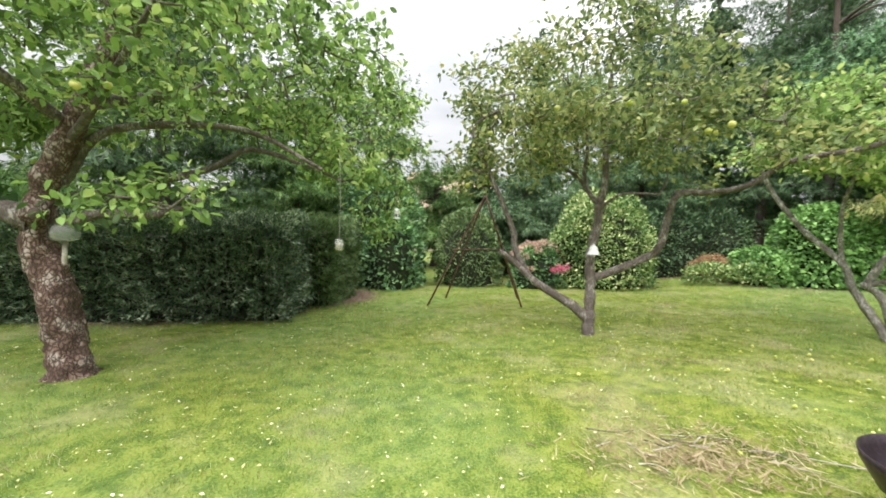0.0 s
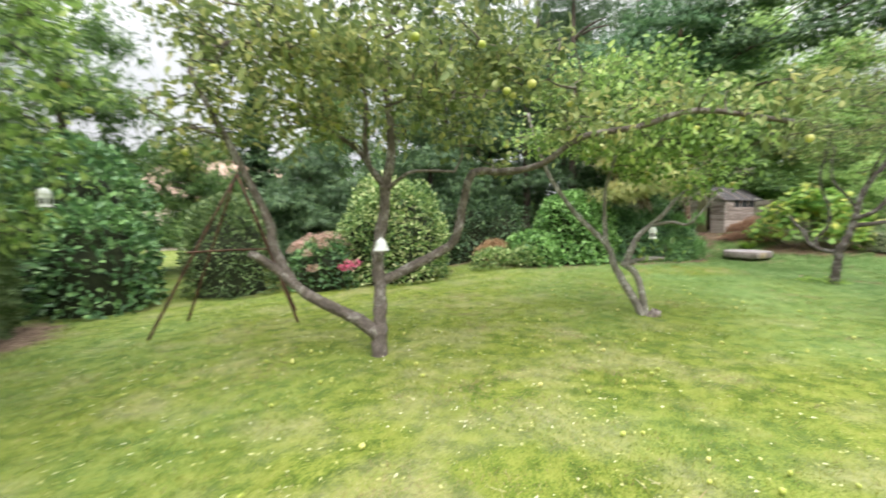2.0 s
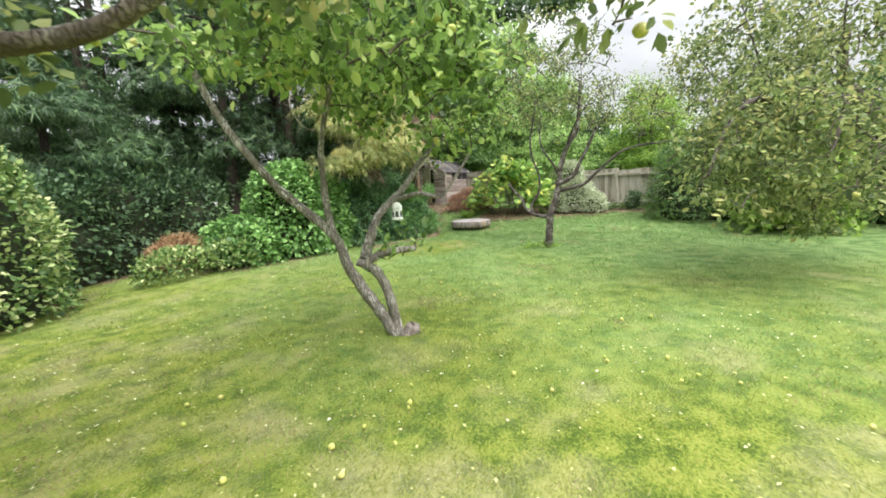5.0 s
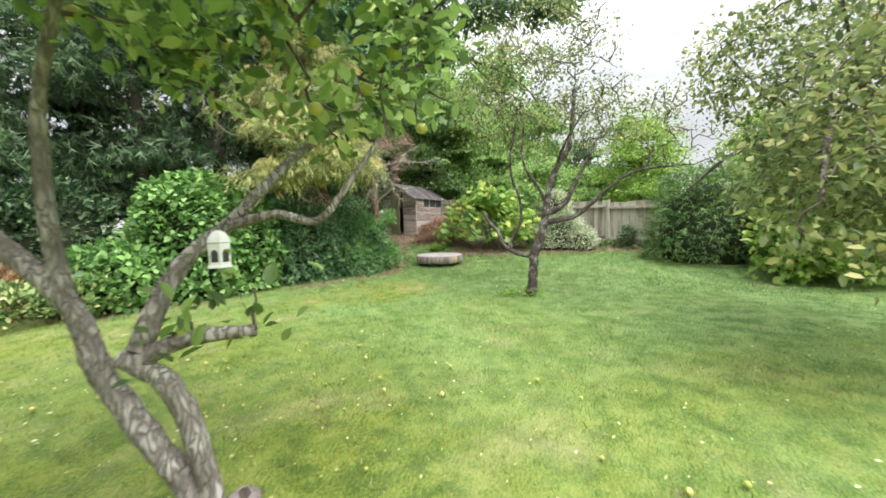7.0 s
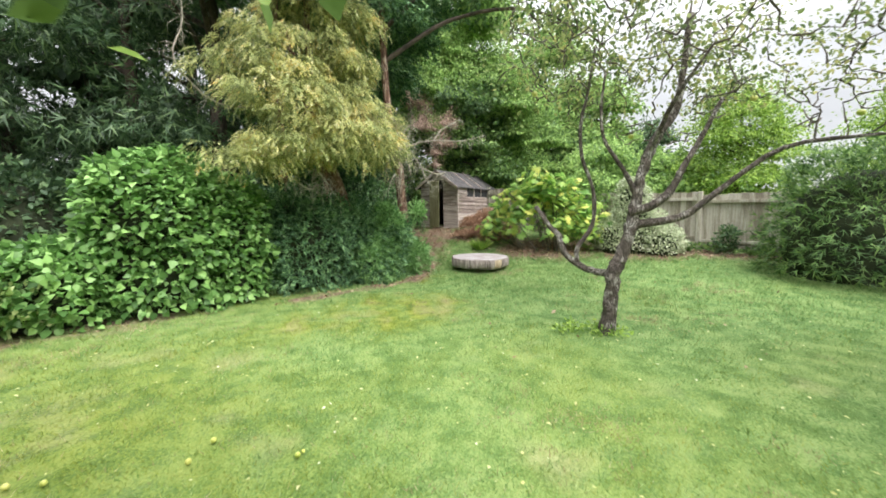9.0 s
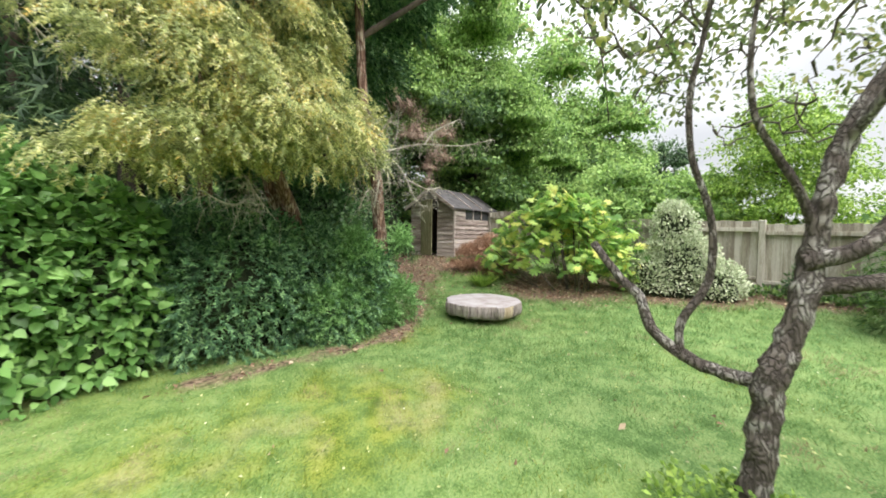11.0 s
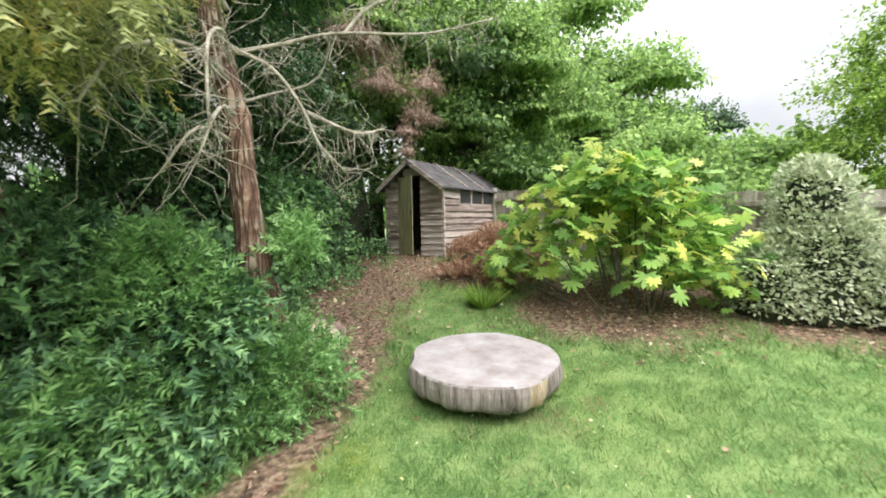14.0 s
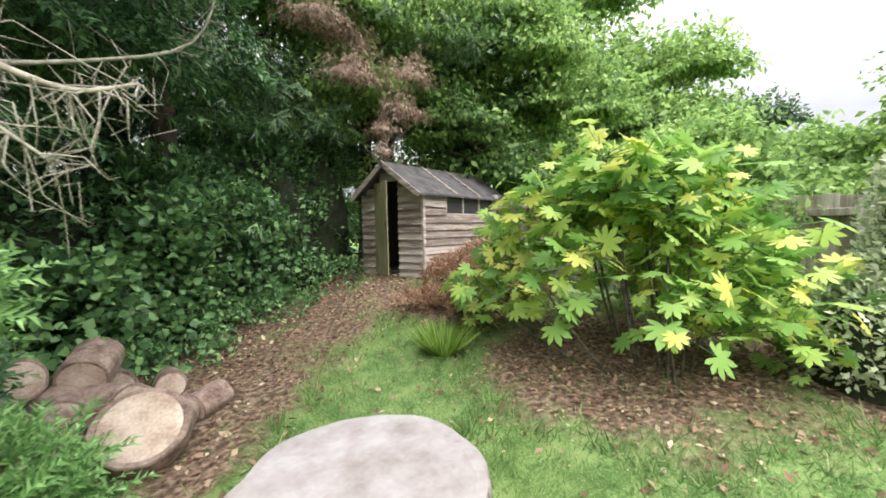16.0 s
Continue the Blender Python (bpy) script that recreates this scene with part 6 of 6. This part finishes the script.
# ---- small things ----
def lantern(at, label, bell=False, hang=0.5):
    """A white hanging lantern with arched windows, or a plain bell-shaped one."""
    t = thing("hanging_lantern", at, label, "lantern", "white lanterns in the apple trees")
    x, y, z = at
    bm = bmesh.new()
    prof = [(0.0, 0.178), (0.014, 0.176), (0.033, 0.166), (0.049, 0.145), (0.055, 0.126), (0.059, 0.122), (0.053, 0.116), (0.053, 0.012), (0.058, 0.008), (0.058, 0.0), (0.0, 0.0)] if not bell else \
           [(0.0, 0.16), (0.012, 0.158), (0.014, 0.145), (0.04, 0.125), (0.058, 0.10), (0.066, 0.06), (0.078, 0.03), (0.088, 0.012), (0.088, 0.0), (0.0, 0.004)]
    n = 24 if bell else 6
    rings = [[bm.verts.new((x + r * math.cos(6.2832 * i / n), y + r * math.sin(6.2832 * i / n), z + h)) for i in range(n)] for r, h in prof]
    for ra, rb in zip(rings, rings[1:]):
        for i in range(n):
            bm.faces.new((ra[i], ra[(i + 1) % n], rb[(i + 1) % n], rb[i]))
    bmesh.ops.remove_doubles(bm, verts=bm.verts[:], dist=0.0005)
    bmesh.ops.recalc_face_normals(bm, faces=bm.faces[:])
    part("body", bm, WHITE, t, "white enamelled body")
    if not bell:
        for k in range(6):
            w = 6.2832 * (k + 0.5) / 6
            bm = bmesh.new()
            pts = [(-0.016, 0.028), (0.016, 0.028), (0.016, 0.07), (0.011, 0.082), (0.0, 0.088), (-0.011, 0.082), (-0.016, 0.07)]
            fr = [bm.verts.new((0.0475, p, h)) for p, h in pts]
            bk = [bm.verts.new((0.043, p, h)) for p, h in pts]
            bm.faces.new(fr)
            for i in range(7):
                bm.faces.new((fr[i], fr[(i + 1) % 7], bk[(i + 1) % 7], bk[i]))
            bmesh.ops.recalc_face_normals(bm, faces=bm.faces[:])
            bm.transform(Matrix.Translation((x, y, z)) @ Matrix.Rotation(w, 4, "Z"))
            part("arched_window", bm, DARKGLASS, t, "dark arched window")
    limb("wire", [(x, y, z + 0.165), (x + 0.004, y, z + 0.165 + hang * 0.5), (x, y, z + 0.165 + hang)], 0.002, 0.002, CORD, t, 5, 1)
    return t


lantern((6.11, 5.33, 1.25), "white hanging lantern with arched windows in an apple tree", hang=0.09)
lantern((-1.2, 6.1, 1.72), "white hanging lantern with arched windows on a long wire", hang=0.6)
lantern((1.86, 5.60, 1.22), "white bell-shaped hanging lantern beside the forked trunk", bell=True, hang=0.7)


def glass_pot(name, at, r, h, label, fill, hang):
    t = thing(name, at, label, "jar")
    x, y, z = at
    bm = bmesh.new()
    n = 20
    prof = [(0.0, 0.0), (r * 0.75, 0.0), (r, h * 0.2), (r, h * 0.75), (r * 0.85, h * 0.95), (r * 0.88, h), (r * 0.82, h), (r * 0.78, h * 0.94), (r * 0.93, h * 0.72), (r * 0.93, h * 0.22), (r * 0.7, 0.06 * h), (0.0, 0.06 * h)]
    rings = [[bm.verts.new((x + q * math.cos(6.2832 * i / n), y + q * math.sin(6.2832 * i / n), z + k)) for i in range(n)] for q, k in prof]
    for ra, rb in zip(rings, rings[1:]):
        for i in range(n):
            bm.faces.new((ra[i], ra[(i + 1) % n], rb[(i + 1) % n], rb[i]))
    bmesh.ops.remove_doubles(bm, verts=bm.verts[:], dist=0.0005)
    bmesh.ops.recalc_face_normals(bm, faces=bm.faces[:])
    part("glass", bm, GLASS, t, "clear glass body", smooth=True)
    if fill:
        bm = bmesh.new()
        bmesh.ops.create_cone(bm, cap_ends=True, segments=16, radius1=r * 0.66, radius2=r * 0.86, depth=h * 0.5)
        bm.transform(Matrix.Translation((x, y, z + h * 0.36)))
        part("filling", bm, fill, t)
    if hang > 0:
        limb("cord", [(x, y, z + h), (x + 0.01, y, z + h + hang * 0.5), (x, y, z + h + hang)], 0.003, 0.003, CORD, t, 5, 2)
    return t


glass_pot("hanging_jar", (-1.32, 3.28, 1.33), 0.042, 0.11, "small glass jar with pale seed hanging from a branch", plain("pale_seed", (0.72, 0.60, 0.50), 0.8), 0.8)
bowl = glass_pot("glass_bowl", (-4.27, 3.5, 1.36), 0.13, 0.17, "round clear glass bowl on a bracket fixed to the trunk", None, 0)
limb("bracket", [(-4.36, 3.5, 1.02), (-4.29, 3.5, 1.12), (-4.27, 3.5, 1.365)], 0.025, 0.025, DEADWOOD, bowl, 7, 1)

frame_thing = thing("swing_frame", (0.2, 7.9, 0), "rusty thin metal A-frame standing on the lawn", "frame")
APX = (0.37, 7.9, 2.28)
for foot in ((-0.80, 7.68, 0.0), (1.14, 7.65, 0.0), (1.2, 8.6, 0.0), (-0.45, 8.7, 0.0)):
    limb("leg", [(foot[0], foot[1], float(height(foot[0], foot[1])) - 0.03), tuple((np.array(foot) + APX) / 2), APX], 0.02, 0.018, RUST, frame_thing, 7, 2, 0, 0.02)
limb("crossbar", [(-0.3, 7.72, 1.15), (0.2, 7.75, 1.16), (0.78, 7.72, 1.16)], 0.016, 0.016, RUST, frame_thing, 7, 2, 0, 0.02)
limb("hook", [APX, (0.4, 7.85, 2.4), (0.3, 7.85, 2.45)], 0.012, 0.01, RUST, frame_thing, 6, 3, 0, 0.02)

fb = thing("fire_bowl", G(2.22, 1.4), "dark steel fire bowl on short legs", "fire bowl")
bm = bmesh.new()
n = 40
prof = [(0.0, 0.2), (0.15, 0.215), (0.26, 0.29), (0.325, 0.40), (0.335, 0.45), (0.345, 0.452), (0.335, 0.40), (0.265, 0.275), (0.15, 0.195), (0.0, 0.18)]
rings = [[bm.verts.new((2.22 + r * math.cos(6.2832 * i / n), 1.4 + r * math.sin(6.2832 * i / n), h)) for i in range(n)] for r, h in prof]
for ra, rb in zip(rings, rings[1:]):
    for i in range(n):
        bm.faces.new((ra[i], ra[(i + 1) % n], rb[(i + 1) % n], rb[i]))
bmesh.ops.remove_doubles(bm, verts=bm.verts[:], dist=0.0005)
bmesh.ops.recalc_face_normals(bm, faces=bm.faces[:])
part("bowl", bm, IRON, fb, smooth=True)
for k in range(3):
    a = 2.1 * k + 0.4
    limb("leg", [(2.22 + 0.2 * math.cos(a), 1.4 + 0.2 * math.sin(a), 0.25), (2.22 + 0.25 * math.cos(a), 1.4 + 0.25 * math.sin(a), 0.12), (2.22 + 0.28 * math.cos(a), 1.4 + 0.28 * math.sin(a), 0.0)], 0.012, 0.012, IRON, fb, 6, 2, 0, 0)

# sticks on the lawn
for i in range(16):
    u = rng.uniform()
    cx, cy = 0.95 + 1.3 * u + rng.normal() * 0.1, 2.25 + rng.normal() * 0.2
    a, L = rng.uniform(-0.9, 0.6), rng.uniform(0.12, 0.42)
    p = [(cx + math.cos(a) * L * s + rng.normal() * 0.015, cy + math.sin(a) * L * s + rng.normal() * 0.015, float(height(cx, cy)) + 0.018 + 0.02 * rng.uniform()) for s in (-0.5, 0, 0.5)]
    st = limb("stick", p, 0.005, 0.002, DEADWOOD if i % 3 else TWIG, None, 5, 3)
    tagged(st, "dry broken stick lying in the grass", "stick", "scattered sticks")

straw_n = 1100
sa = rng.uniform(0, 6.283, straw_n)
sx, sy = 1.55 + rng.normal(size=straw_n) * 0.42, 2.2 + rng.normal(size=straw_n) * 0.22
straw = scatter("dead_grass", BLADE, np.stack([sx, sy, height(sx, sy) + 0.02], 1), np.stack([np.cos(sa), np.sin(sa), rng.uniform(-0.1, 0.3, straw_n)], 1), np.tile((0, 0, 1.0), (straw_n, 1)) + rng.normal(size=(straw_n, 3)) * 0.3, rng.uniform(0.05, 0.16, straw_n), STRAW, None)
tagged(straw, "patch of dry dead grass on the lawn", "grass", kind="stuff")

# windfall apples
for i in range(110):
    while True:
        x, y = rng.uniform(-2, 12.5), rng.uniform(1.2, 8.0)
        if min(math.hypot(x - c[0], y - c[1]) for c in ((1.9, 5.6), (6.0, 5.2), (4.0, 3.6))) < 2.6:
            break
    o = new("windfall_apple", APPLE)
    s = rng.uniform(0.012, 0.022)
    o.matrix_basis = pose(x, y, float(height(x, y)) + s * 0.75 + 0.012, rng.uniform(0, 360), rng.uniform(0, 360), 0) @ Matrix.Scale(s, 4)
    tagged(o, "small yellow-green windfall apple lying on the lawn", "apple", "windfall apples")

# ---- grass, petals and litter ----
def field(x, y, cell, seed):
    """Smooth random field over the lawn, 0 to 1."""
    g = np.random.default_rng(seed).uniform(size=(160, 160))
    u, v = (np.asarray(x) + 12) / cell % 158, (np.asarray(y) + 4) / cell % 158
    i, j = u.astype(int), v.astype(int)
    a, b = u - i, v - j
    a, b = a * a * (3 - 2 * a), b * b * (3 - 2 * b)
    return (g[i, j] * (1 - a) + g[i + 1, j] * a) * (1 - b) + (g[i, j + 1] * (1 - a) + g[i + 1, j + 1] * a) * b


def near_walk(x, y):
    """Keeps more blades along the strip that is walked."""
    return np.interp(np.abs(y - np.interp(x, [-2, 0, 2.5, 6, 14], [3, 3, 4, 5, 8])), [0, 3.0, 5.5], [1, 0.75, 0.4])


n = 900000
x, y = rng.uniform(-8, 19, n), rng.uniform(0.2, 12.5, n)
tuft_f = 0.55 * field(x, y, 0.16, 3) + 0.45 * field(x, y, 0.6, 4)
dense = rng.uniform(size=n) < np.clip(1.1 - bare(x, y) * 1.7, 0.02, 1) * near_walk(x, y) * np.clip(0.25 + 1.3 * tuft_f, 0.3, 1)
x, y, tuft_f = x[dense], y[dense], tuft_f[dense]
n = len(x)
p0 = np.stack([x, y, height(x, y) - 0.004], 1)
d = np.stack([rng.normal(size=n) * 0.6, rng.normal(size=n) * 0.6, rng.uniform(0.5, 1.2, n)], 1)
sz = rng.uniform(0.022, 0.055, n) * (0.7 + 0.7 * tuft_f) * (1 + 0.6 * np.clip((x - 12) / 2, 0, 1)) * (1 + 0.7 * (bare(x, y) > 0.2))
parched = (0.6 * field(x, y, 0.9, 5) + 0.4 * field(x, y, 0.22, 6) + np.clip(-lush(x, y), 0, 0.5) - 0.06 * lush(x, y) + rng.uniform(-0.12, 0.12, n)) > np.where(rng.uniform(size=n) < 0.07 * (x < 9), 0.3, 0.75)
green_side = lush(x, y) + rng.uniform(-0.35, 0.35, n) + 0.45 * (field(x, y, 0.8, 7) - 0.5) > 0.5
keep = rng.uniform(size=n) < np.clip(1.2 + lush(x, y), 0.25, 1)
for name, sel, mt, lab in (("lawn_grass", ~green_side & keep & ~parched, GRASS, "short dry-tipped yellowish mown grass of the lawn"), ("lush_lawn_grass", green_side & keep & ~parched, GRASS_LUSH, "short deep green mown grass of the lawn"),
                           ("parched_lawn_grass", parched & keep, STRAW, "parched straw-coloured grass in patches of the lawn")):
    lawn = scatter(name, BLADE, p0[sel], d[sel], rng.normal(size=(int(sel.sum()), 3)), sz[sel], mt, None)
    tagged(lawn, lab, "grass", kind="stuff")
n = 9500
x, y = rng.uniform(-6, 15, n), rng.uniform(0.5, 9.5, n)
ok = (bare(x, y) < 0.3) & (rng.uniform(size=n) < np.interp(x, [3, 8], [1, 0.25]))
x, y = x[ok], y[ok]
n = len(x)
petals = scatter("fallen_petals", LEAF2, np.stack([x, y, height(x, y) + 0.028], 1), rng.normal(size=(n, 3)) * (1, 1, 0.2), rng.normal(size=(n, 3)) * 0.3 + (0, 0, 1), rng.uniform(0.012, 0.038, n), PETAL, None)
tagged(petals, "pale fallen petals and small leaves on the grass", "petals", kind="stuff")
n = 46000
x, y = rng.uniform(10, 20.5, n), rng.uniform(3, 13.5, n)
ok = rng.uniform(size=n) < bare(x, y) * np.interp(x, [12.5, 15, 16.5], [0.3, 0.7, 1.0]) + 0.004 + 0.13 * np.clip((x - 13) / 3, 0, 1) * np.clip((y - 8) / 2, 0, 1)
x, y = x[ok], y[ok]
n = len(x)
lit = scatter("leaf_litter", LEAF2, np.stack([x, y, height(x, y) + 0.012 + 0.02 * rng.uniform(size=n)], 1), rng.normal(size=(n, 3)) * (1, 1, 0.3), rng.normal(size=(n, 3)) * 0.45 + (0, 0, 1), 0.018 + 0.07 * rng.uniform(size=n) ** 2.2, LITTER, None)
tagged(lit, "dry brown fallen leaves on the soil", "leaves", kind="stuff")

# ---- house far behind the hedges ----
house = thing("house", (-1.0, 33.0, 0), "distant pale house with a brown tiled roof", "house")
part("wall", box(-5.0, 30.0, -0.1, 3.0, 37.0, 3.2, 0.02), RENDER_WALL, house)
bm = bmesh.new()
v = [bm.verts.new(c) for c in ((-5.6, 29.4, 3.1), (3.6, 29.4, 3.1), (3.6, 37.6, 3.1), (-5.6, 37.6, 3.1), (-4.2, 33.5, 6.4), (2.2, 33.5, 6.4))]
for f in ((0, 1, 5, 4), (1, 2, 5), (2, 3, 4, 5), (3, 0, 4), (3, 2, 1, 0)):
    bm.faces.new([v[i] for i in f])
part("roof", bm, TILE, house)
for wx in (-3.6, 0.4):
    w = part("window", box(wx, 29.93, 1.0, wx + 1.3, 29.99, 2.3, 0.01), WHITE, house)
    part("pane", box(wx + 0.08, 29.91, 1.08, wx + 1.22, 29.925, 2.22, 0), DARKGLASS, w)
